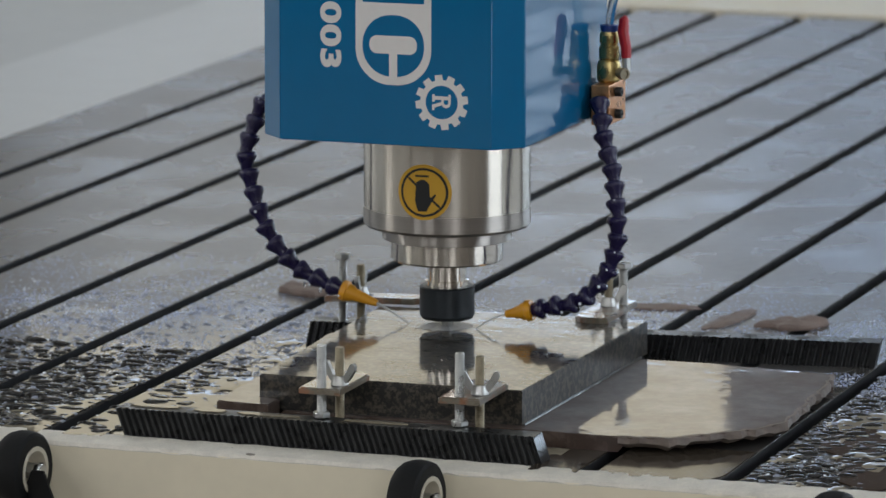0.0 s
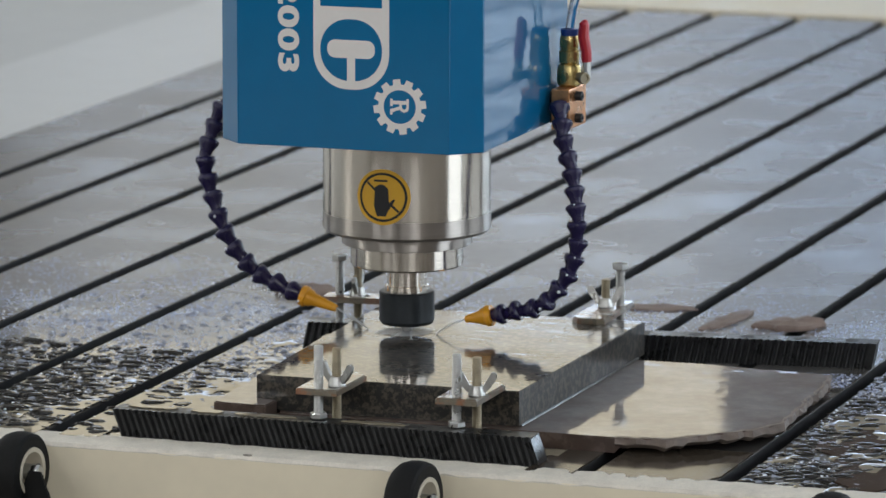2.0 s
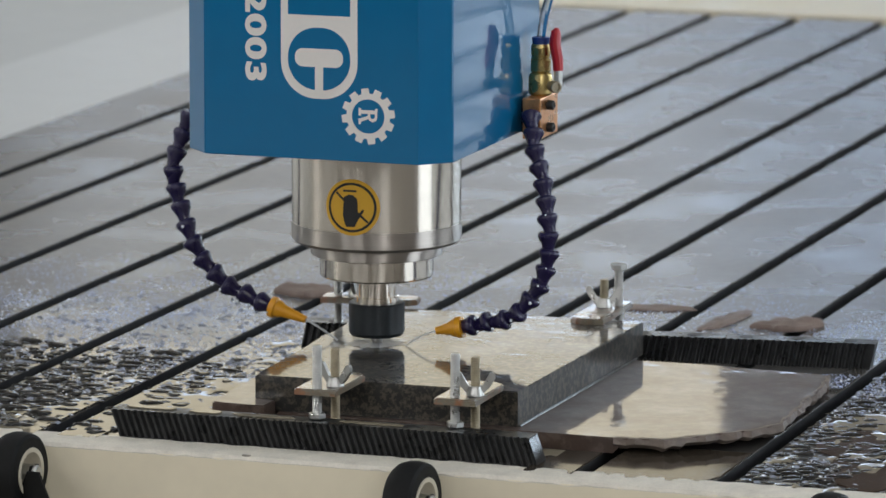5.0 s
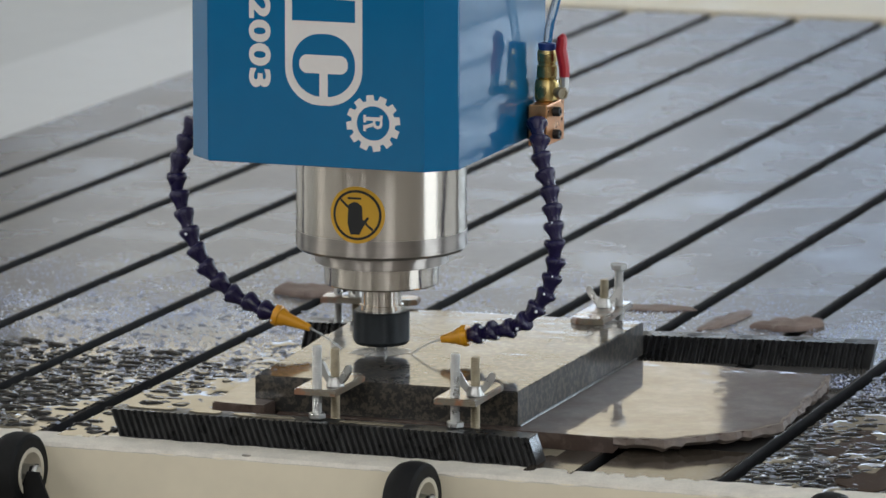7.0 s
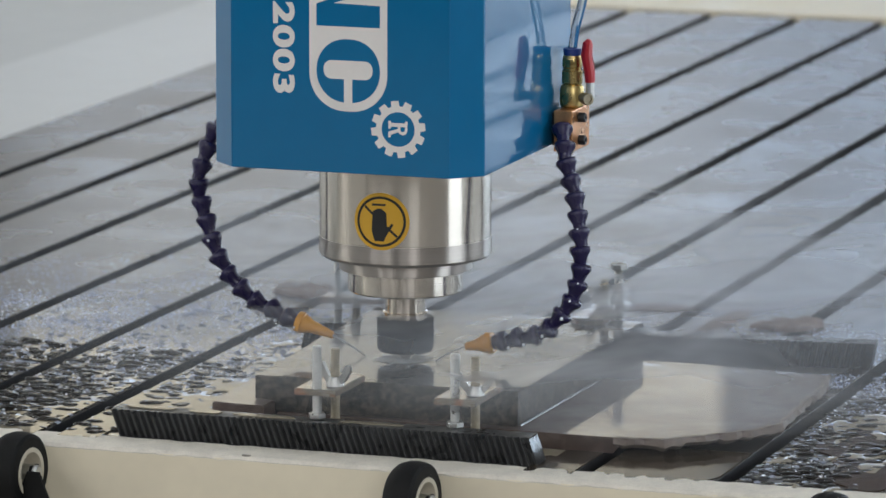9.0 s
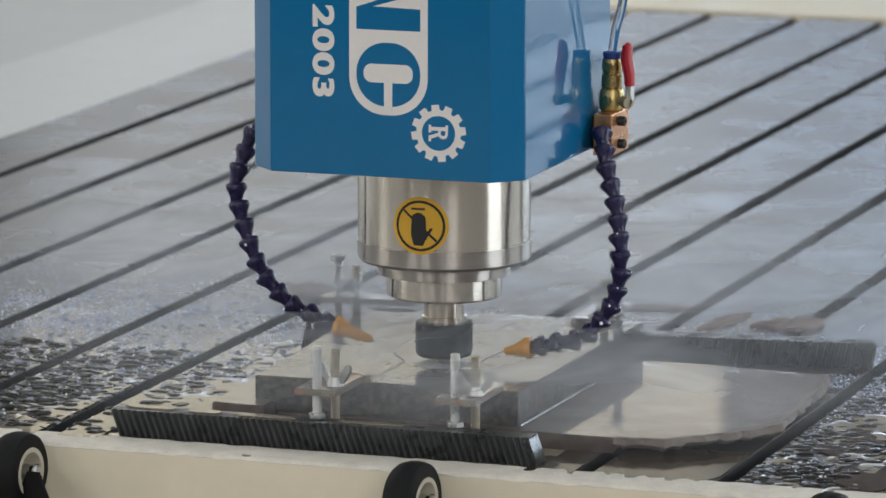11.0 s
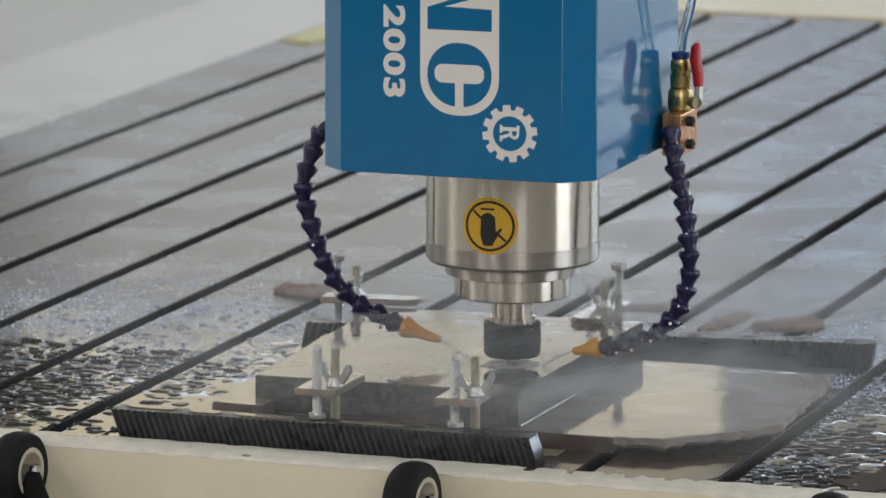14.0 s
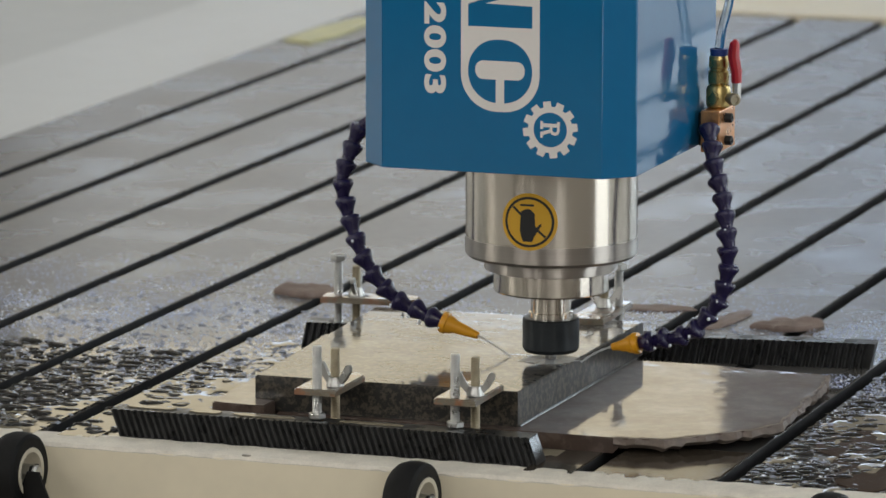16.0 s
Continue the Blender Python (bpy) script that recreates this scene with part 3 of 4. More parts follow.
def clamp(label, m, length, back, width, jack, stud, head_up, base, jack_top, stud_top, bar_mat):
    """A strap clamp: the strap runs along y from -length+back to back, over z 0 (the work's top)."""
    t = thing("strap_clamp", label, "clamp", m, "clamps round the plate")
    rnd = random.Random(int(length * 9999))
    w = width / 2
    part("strap", prism([(-w, back - length), (w, back - length), (w, back - 0.008), (w * 0.55, back), (-w * 0.6, back), (-w, back - 0.006)], 0.0002, 0.0062, 0.0012), bar_mat, t)
    # no slot is cut: a thin black shape paints its shade
    part("strap_slot_shade", prism([(-0.0052 + stud[0] + 0.0052 * math.cos(a) * 0.9 + 0.0052, stud[1] + math.copysign(0.008, math.sin(a)) + 0.0052 * math.sin(a)) for a in (2 * math.pi * (i + 0.5) / 20 for i in range(20))], 0.0061, 0.0064), M_INK_HOLE, t, "slot in the strap, its shade laid on as a dark shape")
    jx, jy = jack
    part("jack_bolt", lathe(thread(0.0046, base + 0.0005, jack_top), 14, pose(jx, jy, 0)), M_ZINC, t, "zinc-plated threaded jack bolt", smooth=False)
    hb = hexagon(0.0083, jack_top - 0.006, jack_top) if head_up else hexagon(0.0083, base + 0.0006, base + 0.006)
    bmesh.ops.translate(hb, vec=(jx, jy, 0), verts=hb.verts)
    part("bolt_head", hb, M_ZINC, t, "zinc-plated hexagon head")
    sx, sy = stud
    part("stud", lathe(thread(0.0045, -TOP - 0.015, stud_top), 14, pose(sx, sy, 0)), M_OLDZINC, t, "yellowed threaded stud")
    part("wing_nut", wing_nut_mesh(), M_ZINC, t, "zinc wing nut", smooth=True, m=pose(sx, sy, 0.0064, 0, 0, rnd.uniform(-20, 20)))
    return t


def wing_nut_mesh():
    bm = lathe([(0.0, 0.0), (0.0082, 0.0), (0.0080, 0.0022), (0.0068, 0.0045), (0.0062, 0.0085), (0.0, 0.009)], 20)
    for s in (-1, 1):
        pts = [(0.004 * s, 0.002), (0.0085 * s, 0.0025), (0.0135 * s, 0.008), (0.0180 * s, 0.015), (0.0182 * s, 0.0190), (0.0160 * s, 0.0212), (0.0130 * s, 0.0205), (0.0100 * s, 0.0150), (0.0060 * s, 0.0085)]
        n = len(pts)
        lo = [bm.verts.new((x, -0.0020, z)) for x, z in pts]
        hi = [bm.verts.new((x, 0.0020, z)) for x, z in pts]
        bm.faces.new(lo), bm.faces.new(hi[::-1])
        for i in range(n):
            bm.faces.new((lo[i], lo[(i + 1) % n], hi[(i + 1) % n], hi[i]))
    return bm


clamp("bright zinc strap clamp with jack bolt standing on the rack", pose(-0.0035, -0.145, TOP), 0.088, 0.008, 0.04, (0.0003, -0.0745), (0.012, -0.058), False, RACK_T - TOP, 0.046, 0.0415, M_STRAP)
clamp("wet zinc strap clamp with jack bolt standing on the rack", pose(0.1315, -0.145, TOP), 0.090, 0.010, 0.04, (-0.003, -0.069), (0.012, -0.056), False, RACK_T - TOP, 0.046, 0.0415, M_STRAP)
clamp("steel strap clamp across the plate's corner, jack bolt head up", pose(-0.103, 0.238, TOP, 0, 0, -83), 0.098, 0.037, 0.028, (-0.002, -0.046), (0.0, -0.027), True, RACK_T - TOP, 0.047, 0.037, M_STRAP)
clamp("wet steel strap clamp along the plate edge, bolt head up", pose(0.1235, 0.22, TOP, 0, 0, 180), 0.105, 0.028, 0.034, (-0.0095, -0.053), (0.0015, -0.040), True, RACK_T - TOP, 0.048, 0.034, M_STRAP)


def shard(x, y, l, w, ang, seed, h, label):
    """A lumpy flake of broken stone: uneven rim, rough top."""
    rnd = random.Random(seed)
    bm = bmesh.new()
    n, levels = 34, ((1.0, 0.05), (1.0, 0.45), (0.93, 0.80), (0.72, 1.0), (0.40, 1.0), (0.15, 0.95))
    rim = [1 + 0.28 * noise.noise(Vector((math.cos(a) * 1.7, math.sin(a) * 1.7, seed * 3.1))) + rnd.uniform(-0.06, 0.06) for a in (2 * math.pi * i / n for i in range(n))]
    rings = []
    for f, k in levels:
        ring = []
        for i in range(n):
            a = 2 * math.pi * i / n
            px, py = l / 2 * f * rim[i] * math.cos(a), w / 2 * f * rim[i] * math.sin(a)
            lump = 1 + 0.75 * noise.noise(Vector((px * 60, py * 60, seed))) * (k > 0.3)
            ring.append(bm.verts.new((px, py, 0.0002 + h * k * lump)))
        rings.append(ring)
    for a, b in zip(rings, rings[1:]):
        for i in range(n):
            bm.faces.new((a[i], a[(i + 1) % n], b[(i + 1) % n], b[i]))
    bm.faces.new(rings[-1])
    t = part("stone_shard", bm, M_SHARD, m=pose(x, y, 0, 0, 0, ang))
    return tagged(t, label, "stone shard", "loose stone shards")


shard(-0.285, 0.505, 0.075, 0.05, -20, 1, 0.008, "thick brown stone shard lying on the table")
shard(0.250, 0.49, 0.075, 0.045, 35, 2, 0.007, "lumpy pale brown stone shard across a slot")
shard(0.178, 0.500, 0.024, 0.13, -8, 3, 0.003, "thin wet brown stone sliver lying on the table")
shard(0.085, 0.545, 0.10, 0.035, 10, 4, 0.002, "thin wet stone flake lying on the table")


# ---------------- water on the table ----------------
def under_work(x, y):
    return (-0.205 < x < 0.225 and -0.26 < y < -0.205) or (0.22 < x < 0.383 and y < -0.16) or (-0.15 < x < 0.395 and -0.162 < y < 0.2) or any(abs(x - s) < SLOT_W / 2 + 0.001 for s in SLOTS) or abs(y - 0.2255 - (x + 0.181) * 0.135) < 0.03 and -0.19 < x < 0.39


def slurry_film():
    """Shallow islands of stone slurry: a height field of noise, cut where it is thin."""
    x0, x1, y0, y1, d = -0.72, 0.66, -0.2575, 0.46, 0.003
    nx, ny = int((x1 - x0) / d), int((y1 - y0) / d)
    bm = bmesh.new()
    grid = {}
    for i in range(nx + 1):
        for j in range(ny + 1):
            x, y = x0 + i * d, y0 + j * d
            if under_work(x, y):
                continue
            v = noise.noise(Vector((x * 34, y * 24, 0.3))) * 0.6 + noise.noise(Vector((x * 80, y * 60, 4.0))) * 0.3
            reach = math.hypot((x + 0.22) / 0.60, (y + 0.25) / 0.44)
            pool = max(0.0, 1.0 - math.hypot((x + 0.20) / 0.15, (y + 0.16) / 0.13)) * 1.4
            if x > 0.25:
                reach = math.hypot((x - 0.52) / 0.3, (y + 0.1) / 0.42) + 0.75
                pool = max(0.0, 1.0 - math.hypot((x - 0.46) / 0.07, (y - 0.05) / 0.08)) * 1.2
            h = v + 0.38 + pool - max(0.0, reach - 0.45) * 0.85 - 0.55 * min(1.0, max(0.0, (-0.21 - x) / 0.12))
            if h > 0:
                grid[i, j] = bm.verts.new((x, y, 0.0003 + min(0.0011, 0.0022 * math.sqrt(h) * (1 - 0.5 * min(1, h)))))
    for (i, j), v in grid.items():
        q = [grid.get(k) for k in ((i, j), (i + 1, j), (i + 1, j + 1), (i, j + 1))]
        if None not in q:
            bm.faces.new(q)
    bmesh.ops.delete(bm, geom=[v for v in bm.verts if not v.link_faces], context="VERTS")
    o = part("slurry_film", bm, M_SLURRY, smooth=True)
    return tagged(o, "shallow cream stone slurry in islands on the table", "slurry", kind="stuff")


def drops(name, label, count, seed, x0, x1, y0, y1, r0, r1, keep, material, tall=(0.28, 0.5)):
    """Many flat water beads, each a low dome."""
    rnd = random.Random(seed)
    vs, fs = [], []
    ring = [(math.cos(2 * math.pi * k / 8), math.sin(2 * math.pi * k / 8)) for k in range(8)]
    made = 0
    while made < count:
        x, y = rnd.uniform(x0, x1), rnd.uniform(y0, y1)
        made += 1
        if under_work(x, y) or rnd.random() > keep(x, y):
            continue
        r = r0 + (r1 - r0) * rnd.random() ** 2.2
        e, tw, h = rnd.uniform(0.7, 1.5), rnd.uniform(0, 3.1), r * rnd.uniform(*tall)
        c, sn = math.cos(tw), math.sin(tw)
        b = len(vs)
        p2, p3 = rnd.uniform(0, 6.28), rnd.uniform(0, 6.28)
        lobes = [1 + 0.20 * math.sin(2 * math.pi * k * 2 / 8 + p2) + 0.16 * math.sin(2 * math.pi * k * 3 / 8 + p3) for k in range(8)]
        for f, z in ((1.0, 0.0002), (0.82, h * 0.55), (0.42, h * 0.92)):
            for (u, w), q in zip(ring, lobes):
                px, py = u * r * f * e * q, w * r * f / e * q
                vs.append((x + px * c - py * sn, y + px * sn + py * c, z))
        vs.append((x, y, h))
        for q in (0, 8):
            fs += [(b + q + k, b + q + (k + 1) % 8, b + q + 8 + (k + 1) % 8, b + q + 8 + k) for k in range(8)]
        fs += [(b + 16 + k, b + 16 + (k + 1) % 8, b + 24) for k in range(8)]
    me = bpy.data.meshes.new(name)
    me.from_pydata(vs, [], fs)
    me.materials.append(material)
    me.polygons.foreach_set("use_smooth", [True] * len(fs))
    return tagged(new(name, me), label, "water drops", kind="stuff")


slurry_film()
M_MUD = mat("brown_water", (0.045, 0.027, 0.018), 0.05, scale=12, vary=0.3, ior=1.2, rvary=0.02)
# The slab's dark brown reflection in the wet table, painted as colour.
M_SLAB_REFLECTION = mat("slab_reflection_brown", (0.044, 0.035, 0.026), 0.08, scale=9, vary=0.3, ior=1.25, rvary=0.04)


def mud_puddle(x, y, l, w, ang, seed):
    rnd = random.Random(seed)
    n = 40
    pts = []
    for i in range(n):
        a = 2 * math.pi * i / n
        q = 1 + 0.22 * math.sin(3 * a + seed) + 0.15 * math.sin(5 * a + seed * 2) 
        pts.append((l / 2 * math.cos(a) * q, w / 2 * math.sin(a) * q))
    o = part("puddle", prism(pts, 0.0003, 0.0012), M_MUD, smooth=True, m=pose(x, y, 0, 0, 0, ang))
    return tagged(o, "shallow brown muddy puddle on the table", "puddle", "muddy puddles", "stuff")


mud_puddle(0.462, -0.02, 0.085, 0.17, 5, 1)
mud_puddle(0.515, -0.17, 0.10, 0.12, 20, 2)
for k, corners in enumerate(([(0.2700, -0.120, 0), (0.3830, -0.120, 0), (0.3830, -0.225, 1), (0.368, -0.2572, 1), (0.2700, -0.2572, 0)],
                            [(0.2080, -0.162, 0), (0.2530, -0.162, 0), (0.2530, -0.2572, 0), (0.2080, -0.2572, 0)])):
    tagged(part("puddle", prism(rough_outline(corners, 0.012, 0.0015, 60 + k), 0.0003, 0.0012, 0.0004), M_SLAB_REFLECTION, smooth=True), "still puddle in front of the stone slab, its brown reflection painted in", "puddle", "muddy puddles", "stuff")
# White painted onto droplets for the glints of clear water.
M_GLINT = mat("painted_glint", (0.86, 0.90, 0.97), 0.10, scale=30, vary=0.05, ior=1.4, rvary=0.02)
# Bluish white stands in for the sheen that the dew reflects.
M_DEW_SHEEN = mat("dew_sheen", (0.55, 0.63, 0.88), 0.16, scale=30, vary=0.08, ior=1.4, rvary=0.02)
# Near-black stands in for the dark surroundings that these beads reflect.
M_DARKBEAD = mat("dark_reflection_bead", (0.014, 0.012, 0.010), 0.03, scale=30, vary=0.2, ior=1.4, rvary=0.01)


def dew(name, label, count, seed, x0, x1, y0, y1, r0, r1, keep, material):
    """Very many tiny round beads, each a six-sided dome."""
    rnd = random.Random(seed)
    vs, fs = [], []
    ring = [(math.cos(math.pi * k / 3), math.sin(math.pi * k / 3)) for k in range(6)]
    for _ in range(count):
        x, y = rnd.uniform(x0, x1), rnd.uniform(y0, y1)
        if under_work(x, y) or rnd.random() > keep(x, y) * (0.55 + 0.9 * noise.noise(Vector((x * 9, y * 9, seed)))):
            continue
        r = r0 + (r1 - r0) * rnd.random() ** 2
        h, b = r * rnd.uniform(0.45, 0.8), len(vs)
        vs += [(x + u * r, y + w * r, 0.0002) for u, w in ring] + [(x + u * r * 0.68, y + w * r * 0.68, h * 0.72) for u, w in ring] + [(x, y, h)]
        fs += [(b + k, b + (k + 1) % 6, b + 6 + (k + 1) % 6, b + 6 + k) for k in range(6)] + [(b + 6 + k, b + 6 + (k + 1) % 6, b + 12) for k in range(6)]
    me = bpy.data.meshes.new(name)
    me.from_pydata(vs, [], fs)
    me.materials.append(material)
    me.polygons.foreach_set("use_smooth", [True] * len(fs))
    return tagged(new(name, me), label, "water drops", kind="stuff")


def packed_beads(label, tries, seed, x0, x1, y0, y1, r0, r1, keep):
    """Domed beads laid big ones first, none touching the next, so that thin channels stay between them."""
    rnd = random.Random(seed)
    cells, vs, fs = {}, [], []
    for i in range(tries):
        x, y = rnd.uniform(x0, x1), rnd.uniform(y0, y1)
        r = r1 + (r0 - r1) * (1 - i / tries) ** 3.2 * rnd.uniform(0.5, 1.0)
        wide = rnd.uniform(0.95, 1.5)
        if under_work(x, y) or any(abs(x - q) < SLOT_W / 2 + r * 0.8 for q in SLOTS) or rnd.random() > keep(x, y) * (0.70 + 1.3 * noise.noise(Vector((x * 22, y * 13, seed)))):
            continue
        gx, gy = int(x // 0.03), int(y // 0.03)
        if any(math.hypot((x - a) / 1.15, y - b) < (r + c) * 0.80 for m in (-1, 0, 1) for k in (-1, 0, 1) for a, b, c in cells.get((gx + m, gy + k), ())):
            continue
        cells.setdefault((gx, gy), []).append((x, y, r))
        h, n, b = r * rnd.uniform(0.18, 0.36), 14, len(vs)
        p2, p3, tw = rnd.uniform(0, 6.28), rnd.uniform(0, 6.28), rnd.uniform(-0.5, 0.5)
        for f, z in ((1.0, 0.0002), (0.93, h * 0.42), (0.74, h * 0.78), (0.40, h * 0.96)):
            for k in range(n):
                a = 2 * math.pi * k / n
                q = r * f * (1 + 0.20 * math.sin(2 * a + p2) + 0.14 * math.sin(3 * a + p3))
                vs.append((x + q * wide ** 0.5 * math.cos(a + tw), y + q / wide ** 0.5 * math.sin(a + tw), z))
        vs.append((x, y, h))
        for q in range(3):
            fs += [(b + q * n + k, b + q * n + (k + 1) % n, b + (q + 1) * n + (k + 1) % n, b + (q + 1) * n + k) for k in range(n)]
        fs += [(b + 3 * n + k, b + 3 * n + (k + 1) % n, b + 4 * n) for k in range(n)]
    me = bpy.data.meshes.new("large_beads")
    me.from_pydata(vs, [], fs)
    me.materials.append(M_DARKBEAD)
    me.polygons.foreach_set("use_smooth", [True] * len(fs))
    return tagged(new("large_beads", me), label, "water drops", kind="stuff")


def far_zone(x, y):
    """How thick the spray lies: most behind the work, none far off."""
    return max(0.0, min(1.0, 1.5 - 1.35 * math.hypot((x + 0.05) / 0.95, (y - 0.30) / 0.40)))


dew("dew_sheen", "dense fine spray dew on the grey table, bluish sheen painted in", 170000, 41, -0.9, 0.70, -0.15, 0.78, 0.0006, 0.0013, far_zone, M_DEW_SHEEN)
dew("glint_droplets", "spray droplets on the grey table with glints painted white", 15000, 23, -0.80, 0.70, -0.20, 0.55, 0.0009, 0.0020, lambda x, y: max(0.0, 1.2 - math.hypot(x / 0.95, (y - 0.12) / 0.46)), M_GLINT)
dew("glint_droplets", "large drops of spray on the wet table with glints painted white", 900, 24, -0.60, 0.70, -0.24, 0.30, 0.0014, 0.0024, lambda x, y: 1.2 - math.hypot(x / 0.75, (y - 0.02) / 0.36), M_GLINT)
packed_beads("large flat water beads packed on the table, dark reflection painted in", 14000, 31, -0.62, -0.185, -0.243, 0.17, 0.0130, 0.0022, lambda x, y: 1.55 - math.hypot((x + 0.42) / 0.22, (y + 0.22) / 0.30))
packed_beads("large flat water beads packed on the table, dark reflection painted in", 14000, 32, 0.40, 0.75, -0.243, 0.40, 0.0110, 0.0020, lambda x, y: 1.6 - math.hypot((x - 0.58) / 0.26, (y + 0.15) / 0.36))
drops("water_beads", "water beads spattered over the grey table", 15000, 21, -0.85, 0.72, -0.25, 0.50, 0.0011, 0.0042, lambda x, y: max(0.0, 1.15 - math.hypot(x / 0.80, (y - 0.05) / 0.40)), M_BEAD_SHEEN, (0.35, 0.6))

# ---------------- spindle head (all in its own space: origin on the axis at the work's top) ----------------
head = thing("spindle_head", "blue enamelled milling head with steel spindle and coolant hoses", "spindle head")
LEAD, BX, BZ, CH = 0.18, 0.1305, 0.2055, 0.0255


def housing():
    pts = [(-BX, -LEAD + CH), (-BX + CH, -LEAD), (BX - CH, -LEAD), (BX, -LEAD + CH), (BX, 0.10), (-BX, 0.10)]
    b = part("housing", prism(pts, BZ, BZ + 0.55), M_BLUE, head, "glossy blue enamelled steel housing")
    mod = b.modifiers.new("bevel", "BEVEL")
    mod.width, mod.segments, mod.limit_method = 0.0012, 2, "ANGLE"
    return b


shell = housing()
# Raised beads, added so the corners show a thin line of highlight.
for bead_x in (-BX + CH, BX - CH):
    part("edge_highlight_bead", tube([(bead_x, -LEAD + 0.0004, BZ + 0.003), (bead_x, -LEAD + 0.0004, BZ + 0.547)], 0.0008, 8), M_BLUE, shell, "thin raised bead added on the corner for its edge highlight", smooth=True)
FRONT = -LEAD


def decal(name, points, layer, material, parent, label=""):
    """A flat shape (x, z) on the front of the housing, a hair proud of it."""
    y0, y1 = FRONT - 0.00005, FRONT - 0.0003 * layer
    bm = bmesh.new()
    lo = [bm.verts.new((x, y0, z)) for x, z in points]
    hi = [bm.verts.new((x, y1, z)) for x, z in points]
    bm.faces.new(hi), bm.faces.new(lo[::-1])
    n = len(points)
    for i in range(n):
        bm.faces.new((lo[i], lo[(i + 1) % n], hi[(i + 1) % n], hi[i]))
    return part(name, bm, material, parent, label)


def pill(x0, x1, z0, z1, r, top_round=False, n=14):
    """A rectangle with a rounded lower end (and upper end)."""
    pts = [(x0 + r - r * math.cos(a), z0 + r - r * math.sin(a)) for a in (math.pi / 2 * i / n for i in range(n + 1))]
    pts += [(x1 - r + r * math.sin(a), z0 + r - r * math.cos(a)) for a in (math.pi / 2 * i / n for i in range(n + 1))]
    if top_round:
        pts += [(x1 - r + r * math.cos(a), z1 - r + r * math.sin(a)) for a in (math.pi / 2 * i / n for i in range(n + 1))]
        pts += [(x0 + r - r * math.sin(a), z1 - r + r * math.cos(a)) for a in (math.pi / 2 * i / n for i in range(n + 1))]
    else:
        pts += [(x1, z1), (x0, z1)]
    return pts


def emblem():
    # a rounded white frame with plain inner shapes
    cx = 0.0085
    e = decal("emblem", pill(cx - 0.0375, cx + 0.0375, 0.2625, 0.55, 0.034), 1, M_WHITE, shell, "white emblem frame")
    decal("emblem_field", pill(cx - 0.0305, cx + 0.0305, 0.2705, 0.3285, 0.028, True), 2, M_BLUE, shell, "blue emblem field")
    decal("emblem_bar", pill(cx - 0.0235, cx + 0.0235, 0.292, 0.3090, 0.0075, True), 3, M_WHITE, shell, "white emblem bar")
    decal("emblem_stem", pill(cx - 0.004, cx + 0.004, 0.266, 0.296, 0.0005), 2.6, M_WHITE, shell, "white emblem stem")
    decal("emblem_block", [(cx - 0.0305, 0.340), (cx + 0.0305, 0.340), (cx + 0.0305, 0.53), (cx - 0.0305, 0.53)], 2, M_BLUE, shell, "blue emblem field")
    decal("emblem_wedge", [(cx - 0.0140, 0.3612), (cx + 0.0310, 0.3600), (cx + 0.0310, 0.3743)], 2.8, M_WHITE, shell, "white emblem wedge")
    decal("emblem_wedge", [(cx - 0.0310, 0.3600), (cx + 0.0310, 0.3807), (cx + 0.0310, 0.4100), (cx - 0.0310, 0.4100)], 2.8, M_WHITE, shell, "white emblem wedge")
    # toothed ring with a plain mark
    gx, gz = 0.0565, 0.2485
    pts = []
    for i in range(12):
        for da, r in ((-0.42, 0.0212), (-0.30, 0.0262), (0.30, 0.0262), (0.42, 0.0212)):
            a = 2 * math.pi * (i + da * 0.85 + 0.25) / 12
            pts.append((gx + r * math.cos(a), gz + r * math.sin(a)))
    decal("gear_badge", pts, 1, M_WHITE, shell, "white toothed ring badge")
    decal("badge_field", [(gx + 0.0158 * math.cos(2 * math.pi * i / 40), gz + 0.0158 * math.sin(2 * math.pi * i / 40)) for i in range(40)], 2, M_BLUE, shell, "blue badge field")
    # the mark lies on its side: its foot to the left, its stem on top
    bowl = [(0.0035, 0.0180), (0.0075, 0.0180), (0.0105, 0.0168), (0.0118, 0.0135), (0.0105, 0.0102), (0.0075, 0.0088), (0.0035, 0.0088),
            (0.0035, 0.0112), (0.0070, 0.0112), (0.0083, 0.0120), (0.0088, 0.0134), (0.0083, 0.0149), (0.0070, 0.0157), (0.0035, 0.0157)]
    marks = ([(0.0008, 0.0), (0.0042, 0.0), (0.0042, 0.0180), (0.0008, 0.0180)], bowl, [(0.0058, 0.0094), (0.0090, 0.0094), (0.0125, 0.0), (0.0090, 0.0)], [(-0.0010, -0.0002), (0.0060, -0.0002), (0.0060, 0.0022), (-0.0010, 0.0022)],
             [(-0.0010, 0.0158), (0.0020, 0.0158), (0.0020, 0.0182), (-0.0010, 0.0182)], [(0.0085, -0.0002), (0.0140, -0.0002), (0.0140, 0.0020), (0.0090, 0.0020)])
    for k, shape in enumerate(marks):
        decal("badge_mark", [(gx - 0.0090 + v, gz + 0.0066 - u) for u, v in shape], 2.5 + 0.25 * k, M_WHITE, shell)


emblem()


